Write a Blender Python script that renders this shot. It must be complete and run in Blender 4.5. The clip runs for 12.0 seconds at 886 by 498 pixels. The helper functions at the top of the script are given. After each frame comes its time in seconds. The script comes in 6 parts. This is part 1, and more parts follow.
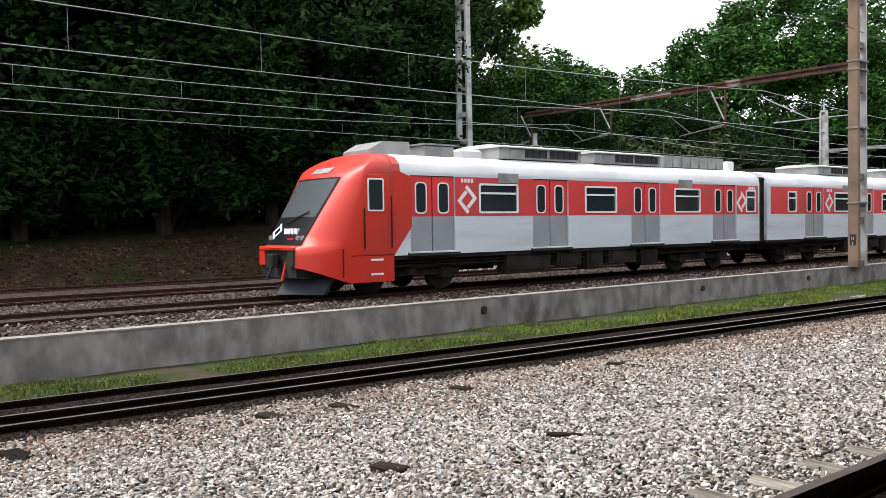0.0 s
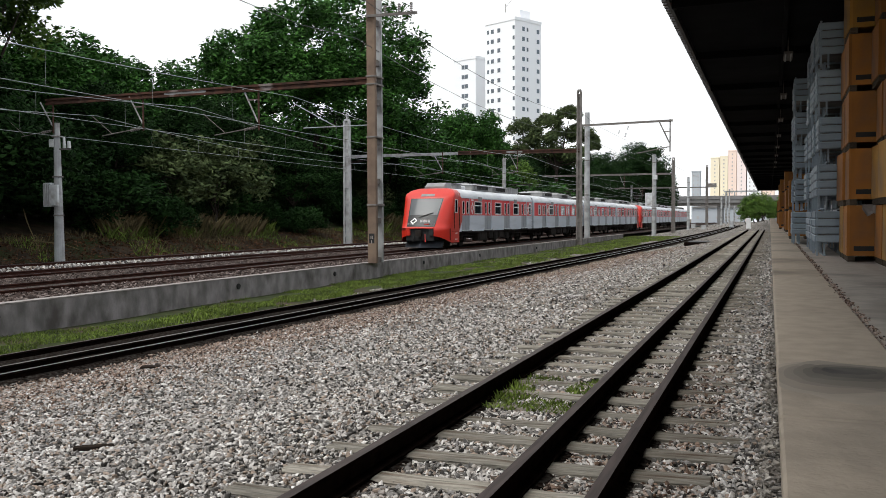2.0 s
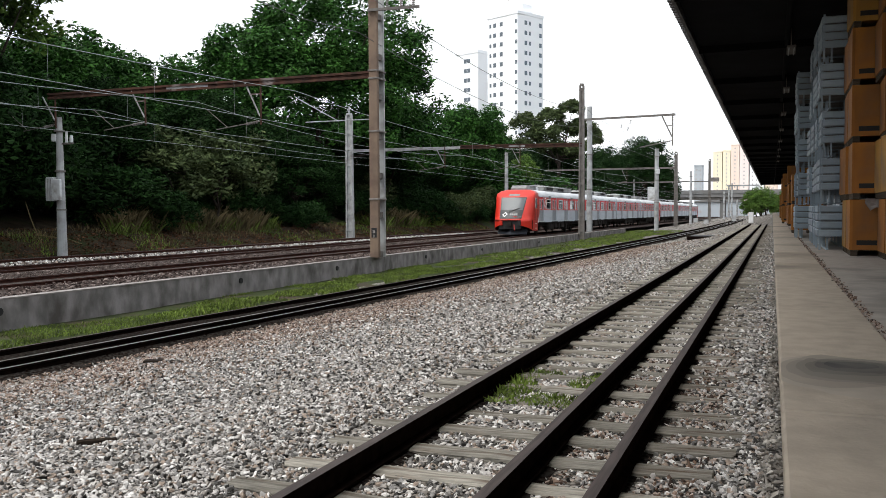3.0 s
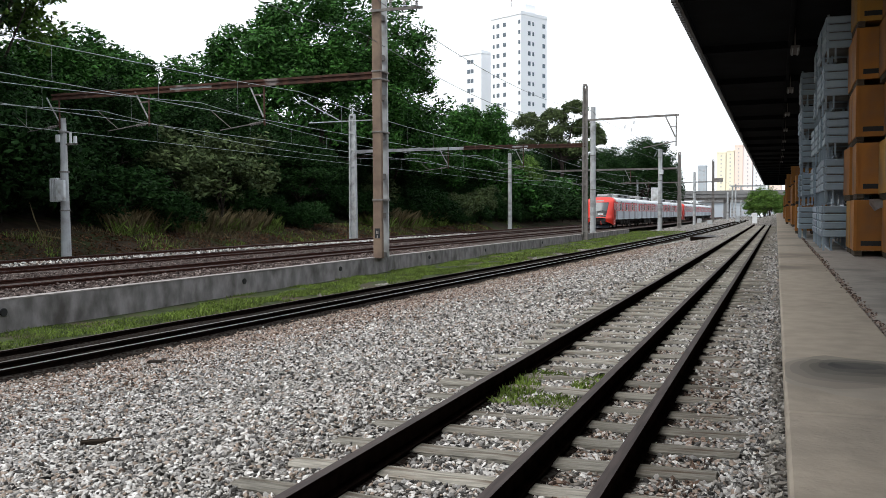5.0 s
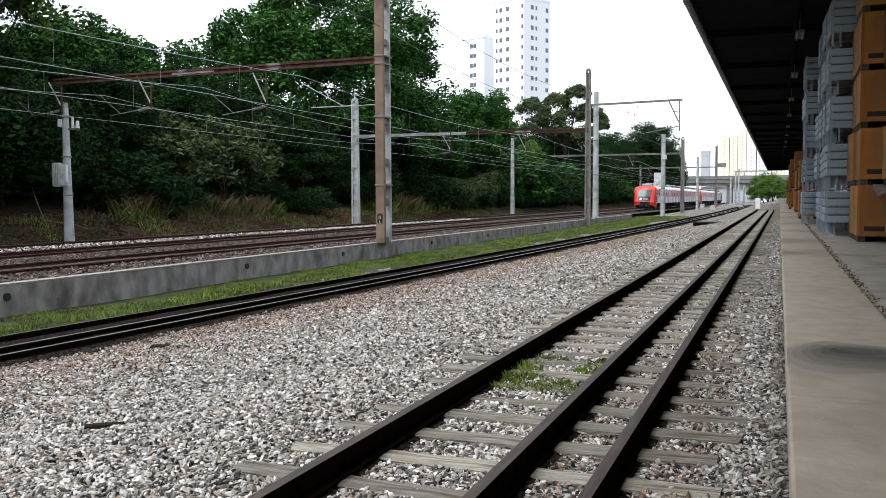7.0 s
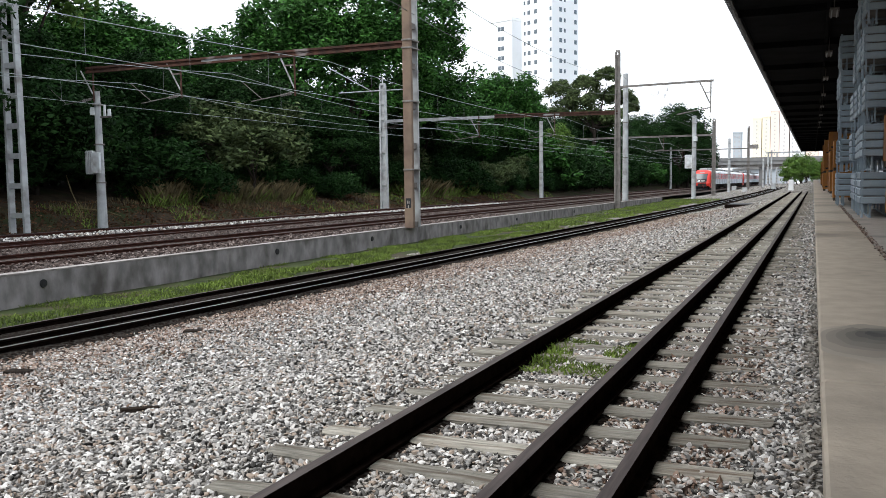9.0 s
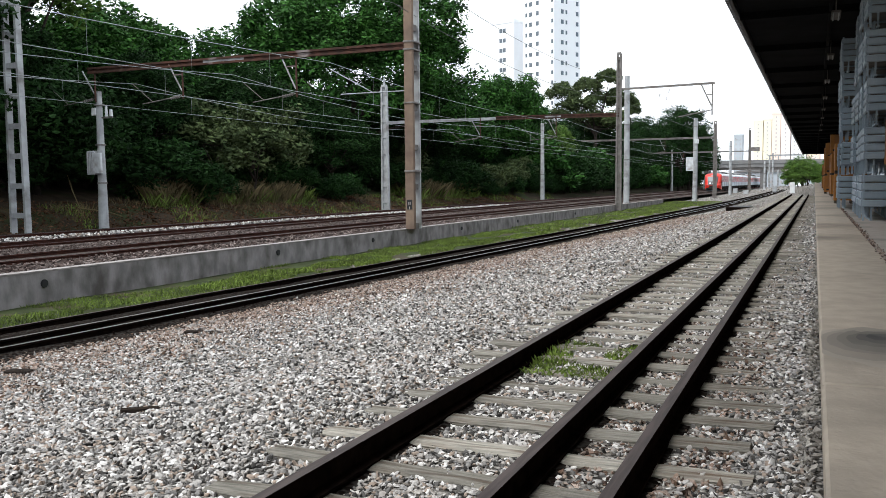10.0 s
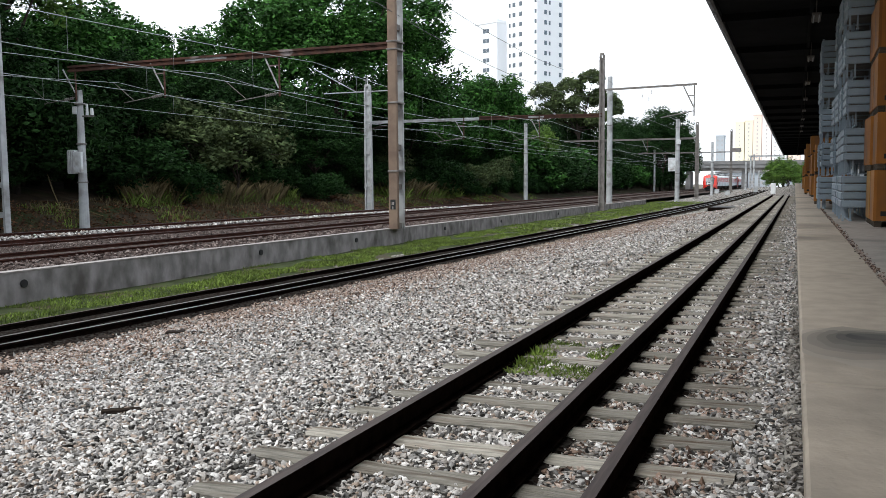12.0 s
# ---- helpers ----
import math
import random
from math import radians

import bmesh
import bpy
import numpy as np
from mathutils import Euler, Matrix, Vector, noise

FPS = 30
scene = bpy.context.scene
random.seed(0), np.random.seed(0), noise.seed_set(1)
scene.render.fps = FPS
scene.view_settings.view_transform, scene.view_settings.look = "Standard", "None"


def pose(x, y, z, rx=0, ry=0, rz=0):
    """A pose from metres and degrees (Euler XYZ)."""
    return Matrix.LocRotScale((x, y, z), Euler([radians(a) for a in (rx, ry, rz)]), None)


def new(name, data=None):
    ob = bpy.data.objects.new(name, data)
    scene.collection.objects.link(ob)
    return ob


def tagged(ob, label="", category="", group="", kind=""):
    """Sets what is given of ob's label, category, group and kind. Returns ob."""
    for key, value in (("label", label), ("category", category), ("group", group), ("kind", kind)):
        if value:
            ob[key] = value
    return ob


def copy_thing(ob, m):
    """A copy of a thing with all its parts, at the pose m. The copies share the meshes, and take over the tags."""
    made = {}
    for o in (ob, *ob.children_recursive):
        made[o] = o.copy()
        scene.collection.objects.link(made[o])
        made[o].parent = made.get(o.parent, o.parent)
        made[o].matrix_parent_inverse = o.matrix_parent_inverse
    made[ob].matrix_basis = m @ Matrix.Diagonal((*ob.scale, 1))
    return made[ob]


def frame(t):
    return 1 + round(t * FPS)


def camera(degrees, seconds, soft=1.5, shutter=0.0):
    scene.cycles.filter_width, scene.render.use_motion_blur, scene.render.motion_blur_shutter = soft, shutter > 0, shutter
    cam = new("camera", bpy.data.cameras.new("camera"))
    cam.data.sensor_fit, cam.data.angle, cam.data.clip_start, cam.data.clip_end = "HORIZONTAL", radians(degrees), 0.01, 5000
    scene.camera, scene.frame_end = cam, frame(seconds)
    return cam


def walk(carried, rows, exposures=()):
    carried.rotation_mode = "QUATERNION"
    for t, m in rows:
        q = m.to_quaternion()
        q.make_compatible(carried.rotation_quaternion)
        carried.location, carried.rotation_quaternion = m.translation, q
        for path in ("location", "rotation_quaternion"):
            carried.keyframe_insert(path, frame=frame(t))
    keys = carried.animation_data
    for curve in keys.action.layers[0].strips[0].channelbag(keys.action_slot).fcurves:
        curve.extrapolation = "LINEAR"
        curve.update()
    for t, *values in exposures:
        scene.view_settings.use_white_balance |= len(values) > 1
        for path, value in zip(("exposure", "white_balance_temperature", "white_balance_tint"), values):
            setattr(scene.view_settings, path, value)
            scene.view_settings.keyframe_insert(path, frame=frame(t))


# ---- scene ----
cam = camera(54.6, 12.0, soft=0.6)
EYE = (0.0, 0.0, 1.56)
# seconds, yaw, pitch, roll: the camera turns on the spot
TURNS = [
    (0.0, 51.53, -1.80, 0.95),
    (0.1, 49.45, -1.59, 0.92),
    (0.3, 44.19, -1.46, 1.01),
    (0.5, 37.74, -1.40, 0.79),
    (0.7, 30.77, -1.44, 0.62),
    (0.8, 27.88, -1.39, 0.55),
    (1.0, 23.62, -1.56, 0.37),
    (1.2, 22.07, -1.62, 0.35),
    (1.5, 21.34, -1.78, 0.28),
    (2.0, 21.27, -2.21, 0.28),
    (2.5, 21.40, -2.35, 0.30),
    (3.0, 21.42, -2.59, 0.30),
    (5.0, 21.64, -2.55, 0.31),
    (5.5, 21.62, -2.61, 0.40),
    (6.0, 21.64, -2.78, 0.34),
    (6.5, 21.57, -2.99, 0.30),
    (7.0, 21.81, -3.54, 0.27),
    (7.5, 22.39, -3.98, 0.50),
    (7.7, 23.51, -4.66, 0.87),
    (9.3, 23.75, -4.50, 0.70),
    (9.5, 23.76, -4.47, 0.61),
    (10.0, 23.78, -4.46, 0.56),
    (10.5, 23.78, -4.53, 0.51),
    (11.0, 23.55, -4.33, 0.38),
    (11.5, 23.12, -4.39, 0.37),
    (12.0, 22.68, -4.47, 0.44),
]
EXPOSURE = [(0.0, 1.27, 6500, 10), (0.5, 0.98, 6500, 10), (1.0, 0.50, 6480, 10), (1.5, 0.48, 6450, 9), (2.5, 0.70, 6400, 9), (5.5, 0.84, 6150, 8), (7.5, 1.03, 6120, 8), (10.5, 1.03, 6120, 8), (12.0, 0.96, 6120, 8)]
walk(cam, [(t, pose(*EYE, 90 + p, r, w)) for t, w, p, r in TURNS], EXPOSURE)

# ---- light: bright overcast sky ----
SUN_EL, SUN_AZ = 60.0, 38.0
world = bpy.data.worlds.new("sky")
scene.world = world
world.use_nodes = True
wn, wl = world.node_tree.nodes, world.node_tree.links
wn.clear()
sky = wn.new("ShaderNodeTexSky")
sky.sky_type, sky.sun_disc = "NISHITA", False
sky.sun_elevation, sky.sun_rotation = radians(SUN_EL), radians(SUN_AZ + 180)
bg_sky, bg_cloud = wn.new("ShaderNodeBackground"), wn.new("ShaderNodeBackground")
bg_sky.inputs["Strength"].default_value = 0.15
wl.new(sky.outputs["Color"], bg_sky.inputs["Color"])
bg_cloud.inputs["Color"].default_value = (0.97, 0.985, 1.0, 1)
bg_cloud.inputs["Strength"].default_value = 0.85
tc, mp = wn.new("ShaderNodeTexCoord"), wn.new("ShaderNodeMapping")
mp.inputs["Scale"].default_value = (1.0, 1.0, 5.0)
cn, cr = wn.new("ShaderNodeTexNoise"), wn.new("ShaderNodeMapRange")
cn.inputs["Scale"].default_value, cn.inputs["Detail"].default_value = 1.6, 4.0
cr.inputs["From Min"].default_value, cr.inputs["From Max"].default_value = 0.32, 0.5
mixw, wout = wn.new("ShaderNodeMixShader"), wn.new("ShaderNodeOutputWorld")
wl.new(tc.outputs["Generated"], mp.inputs["Vector"])
wl.new(mp.outputs["Vector"], cn.inputs["Vector"])
wl.new(cn.outputs["Fac"], cr.inputs["Value"])
wl.new(cr.outputs["Result"], mixw.inputs["Fac"])
wl.new(bg_sky.outputs["Background"], mixw.inputs[1])
wl.new(bg_cloud.outputs["Background"], mixw.inputs[2])
wl.new(mixw.outputs["Shader"], wout.inputs["Surface"])
sun = new("sun", bpy.data.lights.new("sun", "SUN"))
sun.data.energy, sun.data.angle, sun.data.color = 1.9, radians(30), (1.0, 0.97, 0.92)
sun.matrix_world = pose(0, 0, 60, 90 - SUN_EL, 0, 180 - SUN_AZ + 180)

# ---- materials ----
MATS = {}


def mat(name, base, alt=None, scale=4.0, rough=0.8, bump=0.0, metal=0.0, vary=0.0, island=0.0, spec=0.4,
        stretch=(1, 1, 1), fine=0.0, dirt=None, dirt_scale=0.6, dirt_lo=0.5, dirt_hi=0.7, emit=0.0):
    """Two-tone noise surface, with optional dirt patches, per-piece variation and relief."""
    if name in MATS:
        return MATS[name]
    m = bpy.data.materials.new(name)
    m.use_nodes = True
    n, l = m.node_tree.nodes, m.node_tree.links
    b = n["Principled BSDF"]
    b.inputs["Roughness"].default_value, b.inputs["Metallic"].default_value = rough, metal
    b.inputs["Specular IOR Level"].default_value = min(spec, 0.08) if rough >= 0.85 else spec
    co, mpn = n.new("ShaderNodeTexCoord"), n.new("ShaderNodeMapping")
    mpn.inputs["Scale"].default_value = stretch
    l.new(co.outputs["Object"], mpn.inputs["Vector"])
    nz, rp = n.new("ShaderNodeTexNoise"), n.new("ShaderNodeMapRange")
    nz.inputs["Scale"].default_value, nz.inputs["Detail"].default_value = scale, 6.0
    rp.inputs["From Min"].default_value, rp.inputs["From Max"].default_value = 0.35, 0.65
    l.new(mpn.outputs["Vector"], nz.inputs["Vector"])
    l.new(nz.outputs["Fac"], rp.inputs["Value"])
    mx = n.new("ShaderNodeMix")
    mx.data_type = "RGBA"
    mx.inputs["A"].default_value, mx.inputs["B"].default_value = (*base, 1), (*(alt or base), 1)
    l.new(rp.outputs["Result"], mx.inputs["Factor"])
    col = mx.outputs["Result"]
    if dirt:
        dz, dr_, dm = n.new("ShaderNodeTexNoise"), n.new("ShaderNodeMapRange"), n.new("ShaderNodeMix")
        dz.inputs["Scale"].default_value, dz.inputs["Detail"].default_value = dirt_scale, 5.0
        dr_.inputs["From Min"].default_value, dr_.inputs["From Max"].default_value = dirt_lo, dirt_hi
        l.new(mpn.outputs["Vector"], dz.inputs["Vector"])
        l.new(dz.outputs["Fac"], dr_.inputs["Value"])
        dm.data_type = "RGBA"
        dm.inputs["B"].default_value = (*dirt, 1)
        l.new(dr_.outputs["Result"], dm.inputs["Factor"])
        l.new(col, dm.inputs["A"])
        col = dm.outputs["Result"]
    if vary or island:
        src = n.new("ShaderNodeObjectInfo").outputs["Random"] if vary else n.new("ShaderNodeNewGeometry").outputs["Random Per Island"]
        hv, mr = n.new("ShaderNodeHueSaturation"), n.new("ShaderNodeMapRange")
        amount = vary or island
        mr.inputs["To Min"].default_value, mr.inputs["To Max"].default_value = 1 - amount, 1 + amount
        l.new(src, mr.inputs["Value"])
        l.new(mr.outputs["Result"], hv.inputs["Value"])
        l.new(col, hv.inputs["Color"])
        col = hv.outputs["Color"]
    l.new(col, b.inputs["Base Color"])
    if bump:
        fz, bp = n.new("ShaderNodeTexNoise"), n.new("ShaderNodeBump")
        fz.inputs["Scale"].default_value, fz.inputs["Detail"].default_value = fine or scale * 4, 4.0
        bp.inputs["Strength"].default_value, bp.inputs["Distance"].default_value = bump, 0.02
        l.new(mpn.outputs["Vector"], fz.inputs["Vector"])
        l.new(fz.outputs["Fac"], bp.inputs["Height"])
        l.new(bp.outputs["Normal"], b.inputs["Normal"])
    if emit:
        b.inputs["Emission Color"].default_value, b.inputs["Emission Strength"].default_value = (*base, 1), emit
    MATS[name] = m
    return m


def gravel_mat(name, tones, size, dirt):
    """Crushed stone: Voronoi cells in several tones with relief, rusty patches between."""
    m = bpy.data.materials.new(name)
    m.use_nodes = True
    n, l = m.node_tree.nodes, m.node_tree.links
    b = n["Principled BSDF"]
    b.inputs["Roughness"].default_value, b.inputs["Specular IOR Level"].default_value = 0.95, 0.03
    co, vo, cr = n.new("ShaderNodeTexCoord"), n.new("ShaderNodeTexVoronoi"), n.new("ShaderNodeValToRGB")
    vo.inputs["Scale"].default_value, vo.inputs["Randomness"].default_value = size, 1.0
    l.new(co.outputs["Object"], vo.inputs["Vector"])
    sp = n.new("ShaderNodeSeparateColor")
    l.new(vo.outputs["Color"], sp.inputs["Color"])
    l.new(sp.outputs["Red"], cr.inputs["Fac"])
    for i, c in enumerate(tones):
        e = cr.color_ramp.elements[i] if i < 2 else cr.color_ramp.elements.new(1)
        e.color = (*c, 1)
    for i, e in enumerate(cr.color_ramp.elements):
        e.position = i / (len(tones) - 1)
    dz, dm, dr_ = n.new("ShaderNodeTexNoise"), n.new("ShaderNodeMix"), n.new("ShaderNodeMapRange")
    dz.inputs["Scale"].default_value, dz.inputs["Detail"].default_value = 0.5, 6.0
    dr_.inputs["From Min"].default_value, dr_.inputs["From Max"].default_value, dr_.inputs["To Max"].default_value = 0.5, 0.75, 0.6
    l.new(co.outputs["Object"], dz.inputs["Vector"])
    l.new(dz.outputs["Fac"], dr_.inputs["Value"])
    dm.data_type = "RGBA"
    dm.inputs["B"].default_value = (*dirt, 1)
    l.new(dr_.outputs["Result"], dm.inputs["Factor"])
    l.new(cr.outputs["Color"], dm.inputs["A"])
    # gaps between the stones: their shade painted in as near-black
    gm, gr = n.new("ShaderNodeMix"), n.new("ShaderNodeMapRange")
    gm.data_type = "RGBA"
    gr.inputs["From Min"].default_value, gr.inputs["From Max"].default_value = 0.45, 0.75
    gm.inputs["B"].default_value = (0.03, 0.027, 0.024, 1)
    l.new(vo.outputs["Distance"], gr.inputs["Value"])
    l.new(gr.outputs["Result"], gm.inputs["Factor"])
    l.new(dm.outputs["Result"], gm.inputs["A"])
    l.new(gm.outputs["Result"], b.inputs["Base Color"])
    bp = n.new("ShaderNodeBump")
    bp.invert = True
    bp.inputs["Strength"].default_value, bp.inputs["Distance"].default_value = 0.9, 0.03
    l.new(vo.outputs["Distance"], bp.inputs["Height"])
    l.new(bp.outputs["Normal"], b.inputs["Normal"])
    MATS[name] = m
    return m


def stone_mat(name, tones):
    """Each loose stone takes one of several tones, with fine mottling."""
    m = bpy.data.materials.new(name)
    m.use_nodes = True
    n, l = m.node_tree.nodes, m.node_tree.links
    b = n["Principled BSDF"]
    b.inputs["Roughness"].default_value, b.inputs["Specular IOR Level"].default_value = 0.95, 0.15
    ge, cr, co, nz, mr, hv = (n.new(k) for k in ("ShaderNodeNewGeometry", "ShaderNodeValToRGB", "ShaderNodeTexCoord", "ShaderNodeTexNoise", "ShaderNodeMapRange", "ShaderNodeHueSaturation"))
    for i, c in enumerate(tones):
        e = cr.color_ramp.elements[i] if i < 2 else cr.color_ramp.elements.new(1)
        e.color = (*c, 1)
    cr.color_ramp.interpolation = "CONSTANT"
    for i, e in enumerate(cr.color_ramp.elements):
        e.position = i / len(tones)
    nz.inputs["Scale"].default_value, nz.inputs["Detail"].default_value = 60.0, 3.0
    mr.inputs["To Min"].default_value, mr.inputs["To Max"].default_value = 0.6, 1.4
    l.new(ge.outputs["Random Per Island"], cr.inputs["Fac"])
    l.new(co.outputs["Object"], nz.inputs["Vector"])
    l.new(nz.outputs["Fac"], mr.inputs["Value"])
    l.new(mr.outputs["Result"], hv.inputs["Value"])
    l.new(cr.outputs["Color"], hv.inputs["Color"])
    l.new(hv.outputs["Color"], b.inputs["Base Color"])
    MATS[name] = m
    return m


def glass_mat(name, col, rough=0.05):
    m = bpy.data.materials.new(name)
    m.use_nodes = True
    b = m.node_tree.nodes["Principled BSDF"]
    b.inputs["Base Color"].default_value = (*col, 1)
    b.inputs["Roughness"].default_value = rough
    b.inputs["Specular IOR Level"].default_value = 0.6
    MATS[name] = m
    return m


GRAVEL = gravel_mat("gravel", [(0.05, 0.047, 0.044), (0.26, 0.242, 0.22), (0.16, 0.146, 0.128), (0.44, 0.415, 0.385), (0.31, 0.284, 0.255)], 26.0, (0.17, 0.12, 0.08))
OLD_BALLAST = gravel_mat("old_ballast", [(0.024, 0.018, 0.016), (0.085, 0.066, 0.059), (0.046, 0.034, 0.03), (0.145, 0.118, 0.105)], 15.0, (0.065, 0.043, 0.03))
STONE_PINK = stone_mat("stone_pink", [(0.03, 0.021, 0.018), (0.11, 0.083, 0.073), (0.06, 0.043, 0.037), (0.20, 0.16, 0.145), (0.058, 0.041, 0.036)])
STONE = stone_mat("stone", [(0.042, 0.039, 0.036), (0.33, 0.30, 0.272), (0.12, 0.113, 0.106), (0.46, 0.432, 0.405), (0.29, 0.23, 0.185), (0.63, 0.602, 0.572), (0.22, 0.208, 0.197), (0.41, 0.385, 0.362)])
STONE_DARK = mat("stone_dark", (0.27, 0.25, 0.22), (0.12, 0.105, 0.09), 9.0, 0.95, island=0.55, spec=0.2)
STONE_RUST = stone_mat("stone_rust", [(0.043, 0.029, 0.023), (0.25, 0.175, 0.135), (0.15, 0.098, 0.070), (0.38, 0.30, 0.25), (0.085, 0.058, 0.045), (0.31, 0.24, 0.20)])
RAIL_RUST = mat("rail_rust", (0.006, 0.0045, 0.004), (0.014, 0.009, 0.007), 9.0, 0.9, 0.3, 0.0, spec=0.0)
RAIL_RED = mat("rail_red", (0.065, 0.026, 0.019), (0.035, 0.017, 0.013), 6.0, 0.9, 0.3)
RAIL_TOP = mat("rail_top", (0.33, 0.31, 0.30), (0.16, 0.13, 0.11), 5.0, 0.4, 0.0, 0.8, stretch=(8, 0.3, 1))
RAIL_DULL = mat("rail_dull", (0.03, 0.021, 0.019), (0.06, 0.044, 0.039), 5.0, 0.8, 0.1, 0.0, stretch=(6, 0.4, 1))
WOOD = mat("sleeper_wood", (0.32, 0.295, 0.25), (0.16, 0.148, 0.125), 6.0, 0.9, 0.8, vary=0.3, stretch=(0.6, 7, 7), fine=14, dirt=(0.10, 0.07, 0.05), dirt_scale=2.0)
WOOD_DARK = mat("sleeper_dark", (0.10, 0.08, 0.06), (0.05, 0.04, 0.03), 6.0, 0.9, 0.8, vary=0.4, stretch=(0.6, 7, 7), fine=14)
CONCRETE = mat("concrete", (0.325, 0.30, 0.295), (0.195, 0.182, 0.178), 3.2, 0.9, 0.4, stretch=(1, 1, 0.6), fine=25, dirt=(0.10, 0.092, 0.084), dirt_scale=1.7, dirt_lo=0.48, dirt_hi=0.72)
COPING = mat("coping", (0.30, 0.275, 0.26), (0.19, 0.17, 0.16), 3.0, 0.9, 0.3)
PLATFORM = mat("platform", (0.40, 0.335, 0.265), (0.335, 0.283, 0.227), 7.0, 0.85, 0.3, fine=30, dirt=(0.13, 0.115, 0.10), dirt_scale=0.35, dirt_lo=0.52, dirt_hi=0.75)
SLAB = mat("slab", (0.38, 0.335, 0.29), (0.32, 0.283, 0.247), 6.0, 0.85, 0.3, fine=30, dirt=(0.17, 0.155, 0.14), dirt_scale=0.6)
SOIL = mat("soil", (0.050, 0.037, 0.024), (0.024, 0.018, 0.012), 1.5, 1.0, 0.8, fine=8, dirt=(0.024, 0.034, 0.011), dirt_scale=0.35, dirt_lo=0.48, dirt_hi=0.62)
EARTH = mat("earth", (0.16, 0.14, 0.11), (0.09, 0.08, 0.06), 0.4, 1.0, 0.6, fine=5)
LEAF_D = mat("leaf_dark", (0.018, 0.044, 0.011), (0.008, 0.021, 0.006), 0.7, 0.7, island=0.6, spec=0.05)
LEAF_M = mat("leaf_mid", (0.042, 0.112, 0.020), (0.016, 0.046, 0.010), 0.6, 0.6, island=0.65, spec=0.06)
LEAF_L = mat("leaf_light", (0.098, 0.165, 0.028), (0.05, 0.10, 0.018), 0.7, 0.65, island=0.5, spec=0.12)
LEAF_G = mat("leaf_grey", (0.088, 0.115, 0.044), (0.038, 0.055, 0.022), 0.8, 0.7, island=0.5, spec=0.08)
GRASS = mat("grass", (0.14, 0.195, 0.038), (0.075, 0.10, 0.024), 1.0, 0.7, island=0.5, spec=0.06)
STRAW = mat("straw", (0.15, 0.115, 0.06), (0.085, 0.07, 0.036), 1.0, 0.9, island=0.5, spec=0.15)
LITTER = mat("leaf_litter", (0.11, 0.055, 0.030), (0.05, 0.03, 0.018), 1.2, 0.95, island=0.6, spec=0.08)
BARK = mat("bark", (0.05, 0.04, 0.032), (0.025, 0.02, 0.017), 5.0, 0.95, 0.8, stretch=(2, 2, 0.5))
MAST_BROWN = mat("mast_brown", (0.215, 0.155, 0.113), (0.155, 0.113, 0.087), 1.6, 0.85, 0.2, dirt=(0.13, 0.09, 0.07), dirt_scale=1.2)
MAST_GREY = mat("mast_grey", (0.42, 0.43, 0.43), (0.30, 0.30, 0.30), 1.8, 0.8, 0.2, dirt=(0.18, 0.17, 0.16), dirt_scale=1.3)
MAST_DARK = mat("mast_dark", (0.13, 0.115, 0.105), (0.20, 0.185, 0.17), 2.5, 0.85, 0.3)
RUST = mat("rust", (0.085, 0.043, 0.031), (0.042, 0.027, 0.022), 3.0, 0.9, 0.4, dirt=(0.20, 0.17, 0.16), dirt_scale=0.5, dirt_lo=0.58, dirt_hi=0.64)
WIRE = mat("wire", (0.32, 0.34, 0.335), (0.22, 0.235, 0.23), 3.0, 0.5, metal=0.3)
WIRE_DARK = mat("wire_dark", (0.05, 0.05, 0.05), None, 3.0, 0.6)
WHITE_METAL = mat("white_metal", (0.62, 0.63, 0.63), (0.48, 0.49, 0.49), 3.0, 0.6, dirt=(0.3, 0.28, 0.26), dirt_scale=2.0)
CRATE_GREY = mat("crate_grey", (0.29, 0.345, 0.385), (0.215, 0.257, 0.29), 1.8, 0.6, 0.15, vary=0.12, dirt=(0.15, 0.14, 0.13), dirt_scale=1.5)
BOX_ORANGE = mat("box_orange", (0.37, 0.145, 0.022), (0.26, 0.10, 0.018), 1.4, 0.7, 0.2, vary=0.2, dirt=(0.19, 0.10, 0.05), dirt_scale=1.2)
BOX_YELLOW = mat("box_yellow", (0.42, 0.21, 0.034), (0.31, 0.155, 0.028), 1.4, 0.7, 0.2, vary=0.2, dirt=(0.22, 0.13, 0.06), dirt_scale=1.2)
BLACK = mat("black", (0.012, 0.012, 0.013), (0.02, 0.02, 0.02), 3.0, 0.7)
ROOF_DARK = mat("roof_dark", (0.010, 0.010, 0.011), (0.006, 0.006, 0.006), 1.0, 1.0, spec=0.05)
ROOF_EDGE = mat("roof_edge", (0.09, 0.085, 0.085), (0.055, 0.05, 0.05), 3.0, 0.7)
T_RED = mat("train_red", (0.55, 0.024, 0.010), (0.49, 0.021, 0.009), 0.8, 0.4, dirt=(0.42, 0.033, 0.02), dirt_scale=0.5, spec=0.5)
T_BAND = mat("train_band", (0.62, 0.036, 0.038), (0.54, 0.032, 0.034), 0.8, 0.45, dirt=(0.36, 0.06, 0.055), dirt_scale=0.6)
T_STEEL = mat("train_steel", (0.60, 0.64, 0.70), (0.52, 0.56, 0.61), 0.5, 0.45, metal=0.15, stretch=(1, 0.3, 3), dirt=(0.46, 0.48, 0.51), dirt_scale=0.8)
T_ROOF = mat("train_roof", (0.66, 0.67, 0.68), (0.52, 0.53, 0.54), 0.8, 0.5, metal=0.2)
T_DOOR = mat("train_door_steel", (0.34, 0.36, 0.39), (0.27, 0.29, 0.32), 0.8, 0.45, metal=0.4)
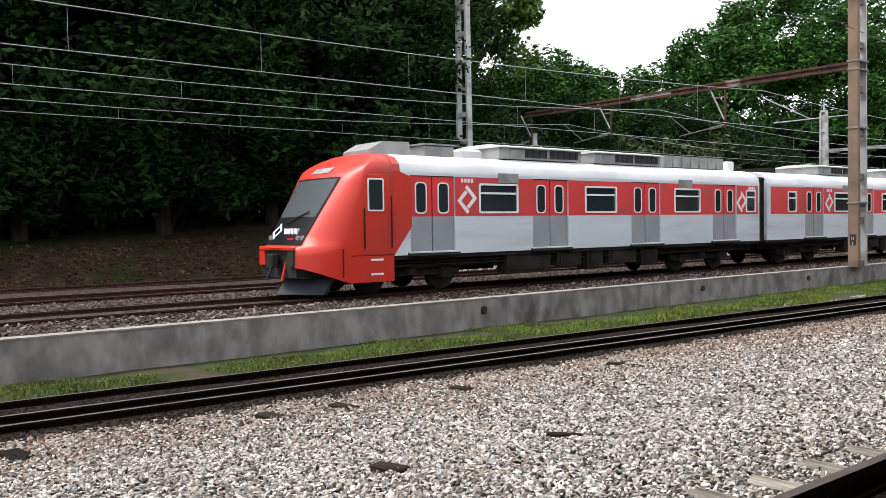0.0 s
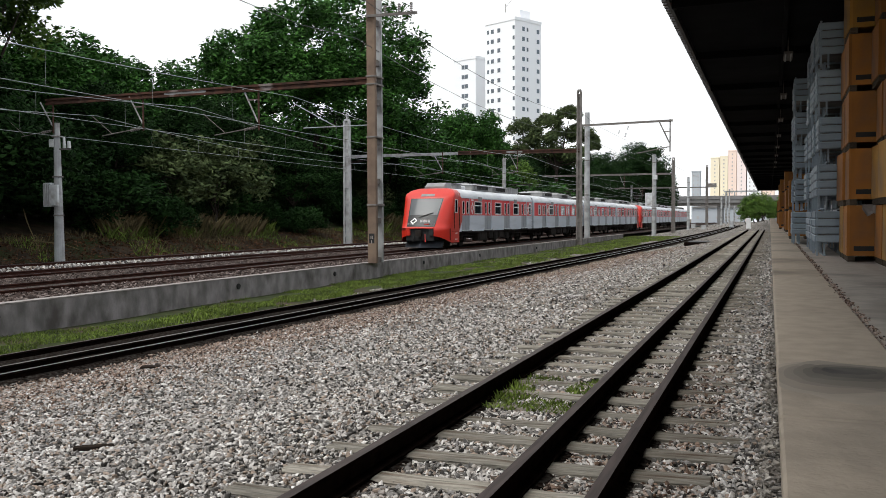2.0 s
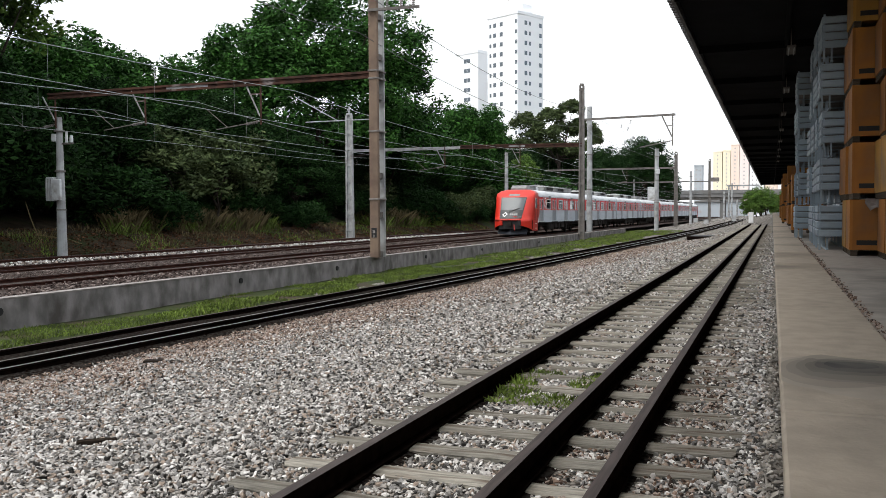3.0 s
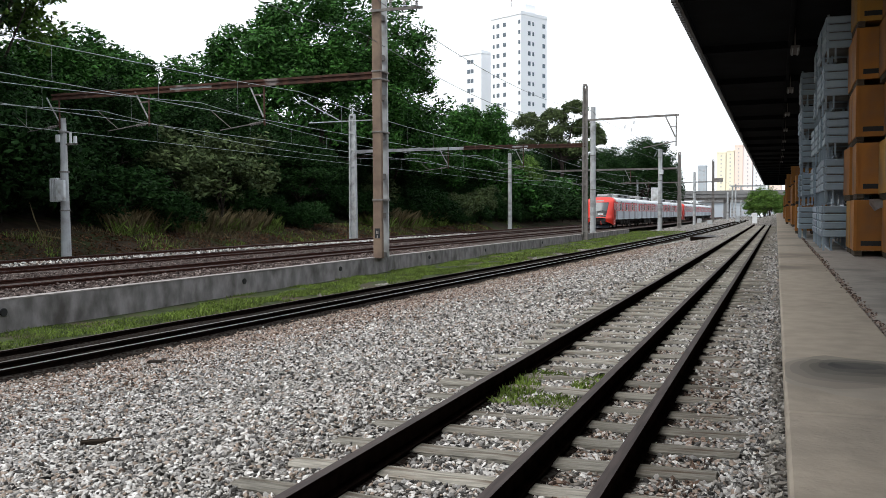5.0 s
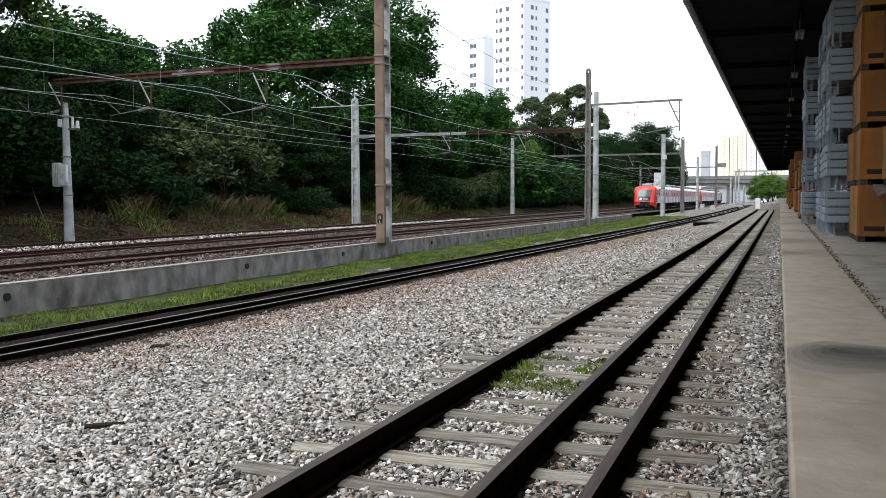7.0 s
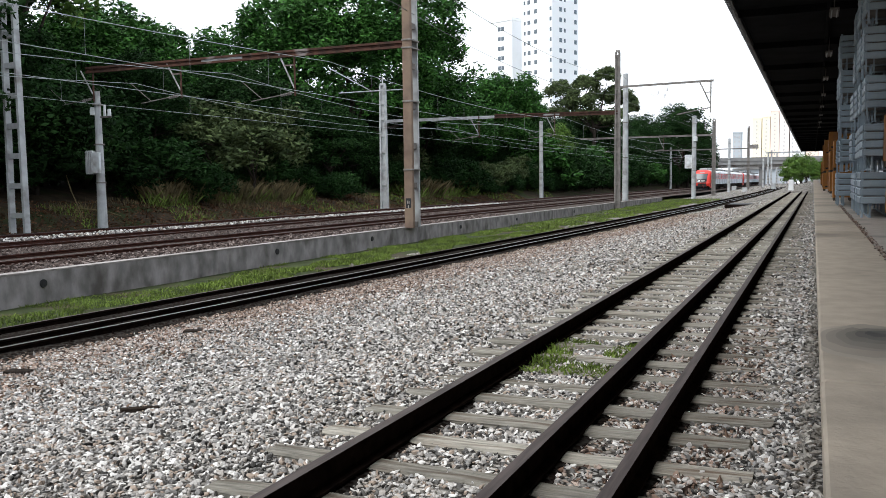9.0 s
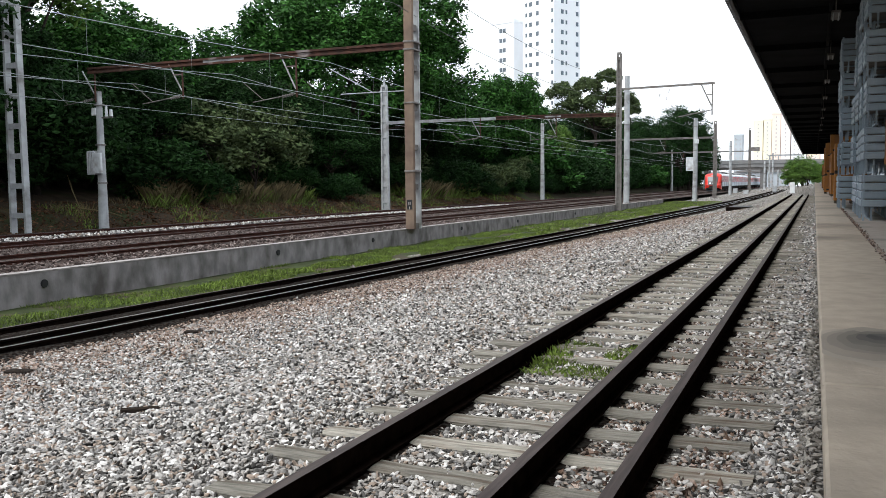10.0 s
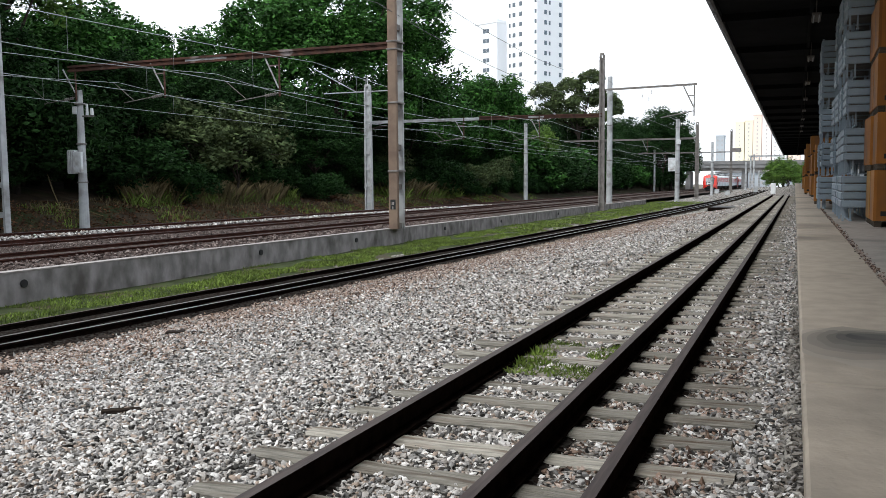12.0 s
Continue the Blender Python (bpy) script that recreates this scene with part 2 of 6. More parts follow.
T_UNDER = mat("train_under", (0.016, 0.014, 0.013), (0.032, 0.027, 0.023), 2.5, 0.9, 0.3, spec=0.12)
T_GEAR = mat("train_gear", (0.28, 0.28, 0.27), (0.18, 0.18, 0.18), 2.0, 0.7, 0.2)
PLOUGH = mat("plough_grey", (0.022, 0.027, 0.036), (0.014, 0.016, 0.021), 2.0, 0.6)
T_WHITE = mat("train_white", (0.78, 0.78, 0.78), (0.70, 0.70, 0.70), 2.0, 0.5)
T_MASK = glass_mat("train_mask", (0.010, 0.011, 0.013), 0.3)
T_GLASS = glass_mat("train_glass", (0.02, 0.028, 0.032), 0.06)
T_LID = mat("lid_grey", (0.62, 0.62, 0.60), (0.46, 0.46, 0.45), 2.0, 0.7, 0.1)
T_SHIELD = glass_mat("windshield_glass", (0.07, 0.078, 0.084), 0.2)
T_SHIELD.node_tree.nodes["Principled BSDF"].inputs["Specular IOR Level"].default_value = 0.25
T_MASK.node_tree.nodes["Principled BSDF"].inputs["Specular IOR Level"].default_value = 0.2
TOWER_WHITE = mat("tower_white", (0.90, 0.91, 0.92), (0.87, 0.88, 0.90), 0.05, 0.85)
TOWER_GREY = mat("tower_grey", (0.46, 0.49, 0.52), (0.40, 0.43, 0.46), 0.05, 0.85)
TOWER_YELLOW = mat("tower_yellow", (0.90, 0.81, 0.62), (0.87, 0.78, 0.60), 0.05, 0.85)
TOWER_PEACH = mat("tower_peach", (0.90, 0.72, 0.62), (0.87, 0.69, 0.60), 0.05, 0.85)
TOWER_PINK = mat("tower_pink", (0.90, 0.78, 0.74), (0.87, 0.75, 0.71), 0.05, 0.85)
PANE_FAR = glass_mat("pane_far", (0.10, 0.12, 0.14), 0.15)
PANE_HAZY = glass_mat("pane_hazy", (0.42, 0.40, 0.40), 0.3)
BRIDGE_MAT = mat("bridge_concrete", (0.22, 0.215, 0.21), (0.16, 0.155, 0.15), 0.3, 0.9)


# ---- building helpers ----
class Geo:
    """Collects vertices and faces for one mesh."""

    def __init__(self):
        self.v, self.f, self.k = [], [], []

    def add(self, verts, faces, k=0, m=None):
        o = len(self.v)
        self.v += [tuple(m @ Vector(p)) if m else tuple(p) for p in verts]
        self.f += [tuple(i + o for i in q) for q in faces]
        self.k += [k] * len(faces)
        return self

    def box(self, x0, x1, y0, y1, z0, z1, k=0, m=None, c=0.0):
        """A box; c chamfers its upright and top edges."""
        if c <= 0:
            v = [(x, y, z) for z in (z0, z1) for y in (y0, y1) for x in (x0, x1)]
            return self.add(v, [(0, 2, 3, 1), (4, 5, 7, 6), (0, 1, 5, 4), (2, 6, 7, 3), (0, 4, 6, 2), (1, 3, 7, 5)], k, m)

        def ring(i, z):
            a, b_, e, g = x0 + i, x1 - i, y0 + i, y1 - i
            return [(a + c, e, z), (b_ - c, e, z), (b_, e + c, z), (b_, g - c, z), (b_ - c, g, z), (a + c, g, z), (a, g - c, z), (a, e + c, z)]
        return self.loft([ring(0, z0), ring(0, z1 - c), ring(c, z1)], True, k, m)

    def loft(self, rings, caps=True, k=0, m=None, close=True):
        n = len(rings[0])
        v = [p for r in rings for p in r]
        f = []
        for j in range(len(rings) - 1):
            for i in range(n if close else n - 1):
                i2 = (i + 1) % n
                f.append((j * n + i, j * n + i2, (j + 1) * n + i2, (j + 1) * n + i))
        if caps:
            f.append(tuple(range(n))[::-1])
            f.append(tuple(range((len(rings) - 1) * n, len(rings) * n)))
        return self.add(v, f, k, m)

    def tube(self, p, q, r, r2=None, n=8, k=0):
        p, q = Vector(p), Vector(q)
        d = q - p
        m = Matrix.Translation(p) @ d.to_track_quat("Z", "Y").to_matrix().to_4x4()
        r2 = r if r2 is None else r2
        ring = lambda rr, z: [(rr * math.cos(2 * math.pi * i / n), rr * math.sin(2 * math.pi * i / n), z) for i in range(n)]
        return self.loft([ring(r, 0), ring(r2, d.length)], True, k, m)

    def beam(self, p, q, w, h, k=0):
        p, q = Vector(p), Vector(q)
        d = q - p
        m = Matrix.Translation(p) @ d.to_track_quat("Y", "Z").to_matrix().to_4x4()
        return self.box(-w / 2, w / 2, 0, d.length, -h / 2, h / 2, k, m)

    def weld(self):
        """Joins vertices that share a place."""
        seen, to, v = {}, [], []
        for p in self.v:
            k = tuple(round(c, 4) for c in p)
            if k not in seen:
                seen[k] = len(v)
                v.append(p)
            to.append(seen[k])
        self.v, self.f = v, [tuple(to[i] for i in q) for q in self.f]
        return self

    def mesh(self, name, *mats):
        me = bpy.data.meshes.new(name)
        me.from_pydata(self.v, [], self.f)
        for x in mats:
            me.materials.append(x)
        if len(mats) > 1:
            me.polygons.foreach_set("material_index", self.k)
        me.update()
        return me


def part(name, geo, mats, parent=None, label="", m=None, smooth=False):
    """One mesh object, as a part under its parent or as a thing."""
    me = geo if isinstance(geo, bpy.types.Mesh) else geo.mesh(name, *(mats if isinstance(mats, (list, tuple)) else [mats]))
    if smooth:
        me.polygons.foreach_set("use_smooth", [True] * len(me.polygons))
    ob = new(name, me)
    if parent:
        ob.parent = parent
    if m is not None:
        ob.matrix_basis = m
    return tagged(ob, label)


def thing(name, m, label, category, group="", kind=""):
    ob = new(name)
    ob.empty_display_size = 0.2
    ob.matrix_basis = m
    return tagged(ob, label, category, group, kind)


# the main line: a little off parallel and falling away
UP = pose(0, 0, -0.15, -0.2, 0, 0.3)


# ---- the yard and its tracks ----
def dark_x(y):
    """Offset of the far rail of the old mixed-gauge track, which bends in towards the siding."""
    y = min(max(y, -40.0), 150.0)
    return -(13.25 - 0.056 * y + 0.056 / 300 * y * y)


def yard_z(x, y):
    near = dark_x(y) + 1.6
    lo, hi = near + 0.7, -3.7
    t = min(max((hi - x) / (hi - lo), 0.0), 1.0)
    z = -0.18 - 0.81 * t
    if -3.15 < x < -0.25:
        z -= 0.018
    if x > -0.75:
        z += 0.022
    z += 0.03 * noise.noise((x * 0.7, y * 0.7, 0)) + 0.012 * noise.noise((x * 3, y * 3, 2))
    if x < near - 1.9:
        z += 0.07 * min(1.0, (near - 1.9 - x) / 0.4)
    return z


def strip(name, xs, ys, zf, material, label, category, m=None, xf=None):
    g = Geo()
    nx = len(xs)
    v = [((xf(x, y) if xf else x), y, zf(x, y)) for y in ys for x in xs]
    f = [(j * nx + i, j * nx + i + 1, (j + 1) * nx + i + 1, (j + 1) * nx + i) for j in range(len(ys) - 1) for i in range(nx - 1)]
    if xs[0] > xs[-1]:
        f = [q[::-1] for q in f]
    g.add(v, f)
    ob = part(name, g, material, label=label, m=m, smooth=True)
    return tagged(ob, category=category, kind="structure")


def stretch_steps(a, b, fine_end, step0, grow):
    out, s = [a], step0
    while out[-1] < b:
        if out[-1] > fine_end:
            s *= grow
        out.append(out[-1] + s)
    return out


YS = stretch_steps(-14.0, 300.0, 25.0, 0.45, 1.06)
strip("ballast_yard", [0.35 - 0.42 * i for i in range(37)], YS, yard_z, GRAVEL, "pale crushed-stone ballast yard between the tracks", "ballast")
# the wide land, one sheet out to the horizon
GX = [-1500, -600, -200, -120, -75, -50, -25, 0, 25, 100, 400, 1500]
GY = [-400, -100, 0, 60, 130, 210, 290, 380, 600, 1200, 3000]
strip("ground", GX, GY, lambda x, y: -1.55 - max(0, y) * 0.004, EARTH, "dusty brown earth reaching to the horizon", "ground")

RAIL = [(-0.035, 0), (0.035, 0), (0.037, -0.035), (0.011, -0.05), (0.011, -0.13), (0.07, -0.148), (0.07, -0.165), (-0.07, -0.165), (-0.07, -0.148), (-0.011, -0.13), (-0.011, -0.05), (-0.037, -0.035)]


def rail(pts, parent, top, label="", m=None, side=None):
    g = Geo()
    rings = [[(x + a, y, z + b) for a, b in RAIL] for x, y, z in pts]
    n = len(RAIL)
    v = [p for r in rings for p in r]
    for p in v:
        g.v.append(p)
    for j in range(len(rings) - 1):
        for i in range(n):
            i2 = (i + 1) % n
            g.f.append((j * n + i, j * n + i2, (j + 1) * n + i2, (j + 1) * n + i))
            g.k.append(1 if i == 0 else 0)
    g.f += [tuple(range(n))[::-1], tuple(range((len(rings) - 1) * n, len(rings) * n))]
    g.k += [0, 0]
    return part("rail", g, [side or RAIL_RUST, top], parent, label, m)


def sleeper_meshes(length, material, count=5, h=0.12, w=0.20):
    """A few worn sleepers with sagging, chipped outlines."""
    out = []
    for c in range(count):
        g, rnd, rings = Geo(), random.Random(40 + c), []
        for i in range(7):
            x = -length / 2 + length * i / 6
            a, b_, d = w / 2 + rnd.uniform(-0.015, 0.01), w / 2 + rnd.uniform(-0.015, 0.01), rnd.uniform(-0.012, 0.004)
            e = rnd.uniform(-0.03, 0.03) if i in (0, 6) else 0
            rings.append([(x + e, -a, -h), (x + e, b_, -h), (x + e * 0.5, b_, d - 0.015), (x, b_ - 0.02, d), (x, -a + 0.02, d), (x + e * 0.6, -a, d - 0.015)])
        g.loft(rings)
        out.append(g.mesh("sleeper", material))
    return out


def clip_mesh():
    g = Geo()
    g.box(-0.15, 0.15, -0.09, 0.09, 0, 0.014)
    for s in (-1, 1):
        g.box(s * 0.105 - 0.035, s * 0.105 + 0.035, -0.05, 0.05, 0.014, 0.04, c=0.01)
        g.tube((s * 0.11, 0, 0.03), (s * 0.11, 0, 0.085), 0.016, n=6)
    return g.mesh("rail_fastening", RAIL_RUST)


SIDING_X = (-2.53, -1.49, -0.93)
siding = thing("siding_track", pose(0, 0, 0, 0, 0, 0.2), "three-rail mixed-gauge siding with weathered wooden sleepers", "railway track", kind="structure")
sy = [-8 + 4 * i for i in range(27)]
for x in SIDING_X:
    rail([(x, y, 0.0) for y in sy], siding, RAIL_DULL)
SLP, CLIP = sleeper_meshes(2.85, WOOD), clip_mesh()
rs = random.Random(7)
SIDING_SLEEPERS = []
y = -3.0
while y < 94:
    SIDING_SLEEPERS.append(y)
    part("sleeper", SLP[rs.randrange(5)], WOOD, siding, m=pose(-1.76 + rs.uniform(-0.14, 0.14), y, -0.153 + rs.uniform(-0.012, 0.004), 0, rs.uniform(-0.5, 0.5), rs.uniform(-2, 2)))
    y += 0.58 + rs.uniform(-0.04, 0.04)

old = thing("old_track", pose(0, 0, 0), "dark rusty three-rail track beside the grass strip", "railway track", kind="structure")
oy = [-14 + 4 * i for i in range(58)]
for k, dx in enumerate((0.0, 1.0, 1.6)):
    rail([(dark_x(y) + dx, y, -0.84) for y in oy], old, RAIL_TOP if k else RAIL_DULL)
WOOD_OIL = mat("sleeper_oily", (0.028, 0.021, 0.016), (0.014, 0.010, 0.008), 6.0, 0.9, 0.8, vary=0.4, stretch=(0.6, 7, 7), fine=14, spec=0.1)
SLD = sleeper_meshes(2.6, WOOD_OIL)
y = -13.0
while y < 90:
    part("sleeper", SLD[rs.randrange(5)], WOOD_OIL, old, m=pose(dark_x(y) + 0.85 + rs.uniform(-0.1, 0.1), y, -0.985 + rs.uniform(-0.02, 0.01), 0, rs.uniform(-0.6, 0.6), rs.uniform(-2, 2)))
    if y < 40:
        for dx in (0.0, 1.0, 1.6):
            part("fastening", CLIP, RAIL_RUST, old, m=pose(dark_x(y) + dx, y, -1.0))
    y += 0.85 + rs.uniform(-0.08, 0.08)

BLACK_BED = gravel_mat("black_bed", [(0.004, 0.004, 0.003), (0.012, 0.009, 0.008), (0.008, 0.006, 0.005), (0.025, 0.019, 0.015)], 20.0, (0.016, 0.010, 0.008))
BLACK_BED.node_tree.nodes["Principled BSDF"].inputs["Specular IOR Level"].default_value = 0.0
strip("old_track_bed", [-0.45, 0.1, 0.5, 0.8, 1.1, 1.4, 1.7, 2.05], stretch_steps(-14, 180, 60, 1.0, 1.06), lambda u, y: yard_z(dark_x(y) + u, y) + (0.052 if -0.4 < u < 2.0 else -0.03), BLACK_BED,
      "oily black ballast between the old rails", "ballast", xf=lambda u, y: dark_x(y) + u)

# black strips that paint the deep shade beside each siding rail
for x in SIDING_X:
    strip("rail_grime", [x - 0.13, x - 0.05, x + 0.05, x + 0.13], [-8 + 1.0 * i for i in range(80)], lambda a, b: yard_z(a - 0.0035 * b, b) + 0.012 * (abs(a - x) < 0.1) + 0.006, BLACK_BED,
          "black strip painted as shade along the foot of the rail", "dirt", xf=lambda a, b: a - 0.0035 * b)

# ---- the raised main line: wall, bed, rails ----
WALL_X, WALL_END = -14.75, 92.0
wall = thing("retaining_wall", UP, "long low stained concrete retaining wall along the main line", "wall", kind="structure")
g = Geo()
rw = random.Random(3)
ring = lambda y: [(WALL_X, y, -1.3), (WALL_X + 0.004 * math.sin(y), y, -0.03), (WALL_X - 0.25, y, -0.03), (WALL_X - 0.25, y, -1.3)]
g.loft([[(x, y, z) for x, y, z in ring(y)][::-1] for y in [-25 + 1.5 * i for i in range(79)]])
part("wall_face", g, CONCRETE, wall)
g = Geo()
g.loft([[(WALL_X + 0.012, y, -0.03 + rw.uniform(-.004, .004)), (WALL_X + 0.012, y, 0.0), (WALL_X - 0.28, y, 0.0), (WALL_X - 0.28, y, -0.03)][::-1] for y in [-25 + 1.5 * i for i in range(79)]])
part("coping", g, COPING, wall, "pale cement coping")
for y in (13.0, 21.5, 27.5, 36.0, 44.0, 56.0):
    g = Geo()
    g.tube((WALL_X - 0.05, y, -0.27), (WALL_X + 0.035, y, -0.27), 0.085, n=12)
    part("drain_pipe", g, BLACK, wall)


def bed_z(x, y):
    d = 0.02 * noise.noise((x * 2, y * 2, 5)) + 0.04 * noise.noise((x * 0.4, y * 0.15, 9))
    low = 0.08 if x < -26.2 else 0.0
    if x < -29.6:
        return -0.40 + d
    between = min(abs(x + 18.3), abs(x + 22.8), abs(x + 27.6))
    return (-0.045 if between > 1.25 else -0.11) - low + 0.6 * d


strip("ballast_bed", [-15.03, -15.15, -15.5, -16, -16.5, -17, -17.5, -18, -18.5, -19, -19.5, -20, -20.5, -21, -21.5, -22, -22.5, -23, -23.5, -24, -24.6, -25.2, -25.8, -26.4, -27, -27.6, -28.2, -28.8, -29.5, -30.2, -31.2],
      stretch_steps(-30, 330, 60, 1.0, 1.08), bed_z, OLD_BALLAST, "brownish old ballast under the main line", "ballast", m=UP)
main = thing("main_line_track", UP, "three-track electrified main line with rusty rails", "railway track", kind="structure")
for x, z in ((-17.5, 0.0), (-19.1, 0.0), (-22.0, 0.0), (-23.6, 0.0), (-26.8, -0.08), (-28.4, -0.08)):
    rail([(x, -30 + 6 * i, z) for i in range(61)], main, RAIL_DULL, side=RAIL_RED)
SLM = sleeper_meshes(2.7, WOOD_DARK, h=0.1)
for cx in (-18.3, -22.8, -27.6):
    y = -20.0
    while y < 80:
        part("sleeper", SLM[rs.randrange(5)], WOOD_DARK, main, m=pose(cx, y, -0.125 - (0.08 if cx < -25 else 0), 0, 0, rs.uniform(-1, 1)))
        y += 0.7

# embankment behind the main line
def bank_z(x, y):
    d = -30.6 - x
    h = 2.6 * (1 - math.exp(-max(0, d) / 4.0)) + 0.10 * max(0, d - 4)
    return -0.5 + h * (0.85 + 0.25 * noise.noise((x * 0.1, y * 0.06, 3))) + 0.12 * noise.noise((x * 0.8, y * 0.8, 1)) * min(1, max(0, d))


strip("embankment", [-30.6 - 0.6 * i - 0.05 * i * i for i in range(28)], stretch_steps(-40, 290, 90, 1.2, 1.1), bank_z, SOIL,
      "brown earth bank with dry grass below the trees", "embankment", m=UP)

# ---- goods platform and its roof ----
PZ = 0.68
g = Geo()
for j in range(34):
    y0, y1 = -8 + 6 * j, -8 + 6 * j + 5.985
    g.box(0.03, 0.70, y0, y1, PZ - 0.14, PZ, c=0.012)
PF = pose(0.02, 0, 0, 0, 0, 0.45)
edge = part("platform_edge", g, PLATFORM, m=PF, label="worn beige concrete platform edge strip")
tagged(edge, category="platform", kind="structure")
g = Geo()
g.box(0.08, 13.0, -8, 196, -0.6, PZ - 0.14)
g.box(0.72, 13.0, -8, 196, PZ - 0.14, PZ - 0.004)
tagged(part("platform", g, SLAB, m=PF, label="grey concrete goods platform slab"), category="platform", kind="structure")

RX, RZ, RY0, RY1 = -2.30, 6.50, -10.0, 196.0
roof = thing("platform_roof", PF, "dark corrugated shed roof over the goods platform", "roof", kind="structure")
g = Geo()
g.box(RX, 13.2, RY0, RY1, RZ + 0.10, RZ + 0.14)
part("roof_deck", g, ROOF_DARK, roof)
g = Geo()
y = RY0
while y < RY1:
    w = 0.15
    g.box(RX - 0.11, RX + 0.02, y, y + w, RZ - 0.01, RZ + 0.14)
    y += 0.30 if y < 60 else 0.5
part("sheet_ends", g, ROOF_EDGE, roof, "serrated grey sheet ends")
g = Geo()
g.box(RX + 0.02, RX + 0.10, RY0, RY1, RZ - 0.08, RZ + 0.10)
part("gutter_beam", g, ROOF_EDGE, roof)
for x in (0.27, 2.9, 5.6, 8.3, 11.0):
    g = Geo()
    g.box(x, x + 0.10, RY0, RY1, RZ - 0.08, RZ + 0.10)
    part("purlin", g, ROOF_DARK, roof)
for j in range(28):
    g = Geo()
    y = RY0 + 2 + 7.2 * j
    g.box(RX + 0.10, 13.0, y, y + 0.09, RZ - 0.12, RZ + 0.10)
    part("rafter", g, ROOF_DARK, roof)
# unseen wall, added to keep light from entering behind the goods
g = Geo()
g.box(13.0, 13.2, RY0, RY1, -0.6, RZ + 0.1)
tagged(part("wall_shed", g, ROOF_DARK, m=PF, label="added dark rear wall, out of view, closing the goods shed"), category="wall", kind="structure")
for j in range(11):
    post = thing("roof_post", PF @ pose(6.6, 4 + 18 * j, PZ - 0.004), "dark steel roof column on the platform", "column", "roof columns")
    g = Geo()
    g.box(-0.1, 0.1, -0.1, 0.1, 0, RZ - PZ - 0.1, c=0.01)
    part("shaft", g, ROOF_DARK, post)
    g = Geo()
    g.box(-0.2, 0.2, -0.2, 0.2, 0, 0.05)
    part("base_plate", g, ROOF_DARK, post)


# ---- the train ----
def side_panel(openings, y0, y1, zs, band, cuts):
    """One side wall with real openings: cells in y and z, two materials; x = 0 is its outer face."""
    ycut = sorted({y0, y1, *cuts, *[v for o in openings for v in o[:2]]})
    zcut = sorted({*zs, *[v for o in openings for v in o[2:4]]})
    g = Geo()
    for a, b in zip(ycut, ycut[1:]):
        for c, d in zip(zcut, zcut[1:]):
            my, mz = (a + b) / 2, (c + d) / 2
            if any(o[0] < my < o[1] and o[2] < mz < o[3] for o in openings):
                continue
            red = band[0] < mz < band[1] and any(p < my < q for p, q in band[2])
            g.add([(0, a, c), (0, b, c), (0, b, d), (0, a, d)], [(0, 1, 2, 3)], 1 if red else 0)
    for a, b, c, d in openings:
        r = 0.07
        g.add([(0, a, c), (0, b, c), (0, b, d), (0, a, d), (-r, a, c), (-r, b, c), (-r, b, d), (-r, a, d)],
              [(0, 4, 5, 1), (1, 5, 6, 2), (2, 6, 7, 3), (3, 7, 4, 0)], 0)
    return g.weld()


def frame_geo(w, h, t, depth, r=0.06):
    """A rounded frame in the y-z plane, standing on x = 0."""
    def rr(a, b, rad):
        out = []
        for cy, cz, s in ((a - rad, b - rad, 0), (-a + rad, b - rad, 90), (-a + rad, -b + rad, 180), (a - rad, -b + rad, 270)):
            out += [(cy + rad * math.cos(radians(s + k * 30)), cz + rad * math.sin(radians(s + k * 30))) for k in range(4)]
        return out
    o, i = rr(w / 2, h / 2, r), rr(w / 2 - t, h / 2 - t, max(0.02, r - t * 0.5))
    n, g = len(o), Geo()
    v = [(0, *p) for p in o] + [(depth, *p) for p in o] + [(depth, *p) for p in i] + [(0, *p) for p in i]
    f = []
    for k in range(n):
        k2 = (k + 1) % n
        for q in range(3):
            f.append((q * n + k, q * n + k2, (q + 1) * n + k2, (q + 1) * n + k))
    return g.add(v, f), rr(w / 2 - t, h / 2 - t, max(0.02, r - t * 0.5))


def logo_geo(s):
    """A hooked square ring mark in white."""
    g = Geo()
    line = [(-0.06, 0.56), (0.44, 0.06), (0.10, -0.28)]
    for sg in (1, -1):
        for (a, b), (c, d) in zip(line, line[1:]):
            n = math.hypot(c - a, d - b)
            p, q = -(d - b) / n * 0.085, (c - a) / n * 0.085
            e, f = (c - a) / n * 0.085, (d - b) / n * 0.085
            g.add([(0, sg * (a + p), sg * (b + q)), (0, sg * (a - p), sg * (b - q)), (0, sg * (c - p + e), sg * (d - q + f)), (0, sg * (c + p + e), sg * (d + q + f))], [(0, 1, 2, 3)])
    g.v = [(x, y * s, z * s) for x, y, z in g.v]
    return g


HALF, SILL, TOP = 1.5, 0.96, 2.98
DOORS = (2.92, 7.1, 11.3, 15.55)
DW = 1.42
CAR = 18.65


def roof_ring(y, half=HALF, top=TOP, k=1.0):
    """The curved roof from one shoulder over to the other."""
    return [(half, y, top), (half - 0.03, y, top + 0.18 * k), (half - 0.22, y, top + 0.36 * k), (half - 0.6, y, top + 0.47 * k), (0, y, top + 0.52 * k),
            (-half + 0.6, y, top + 0.47 * k), (-half + 0.22, y, top + 0.36 * k), (-half + 0.03, y, top + 0.18 * k), (-half, y, top)]


def nose_y(z):
    """How far back the raked face of the nose lies at height z."""
    if z < 1.25:
        return 0.10
    if z < 2.9:
        return 0.27 + 0.636 * (z - 1.25)
    return 1.32 + 1.0 * (z - 2.9) + 1.0 * (z - 2.9) ** 2


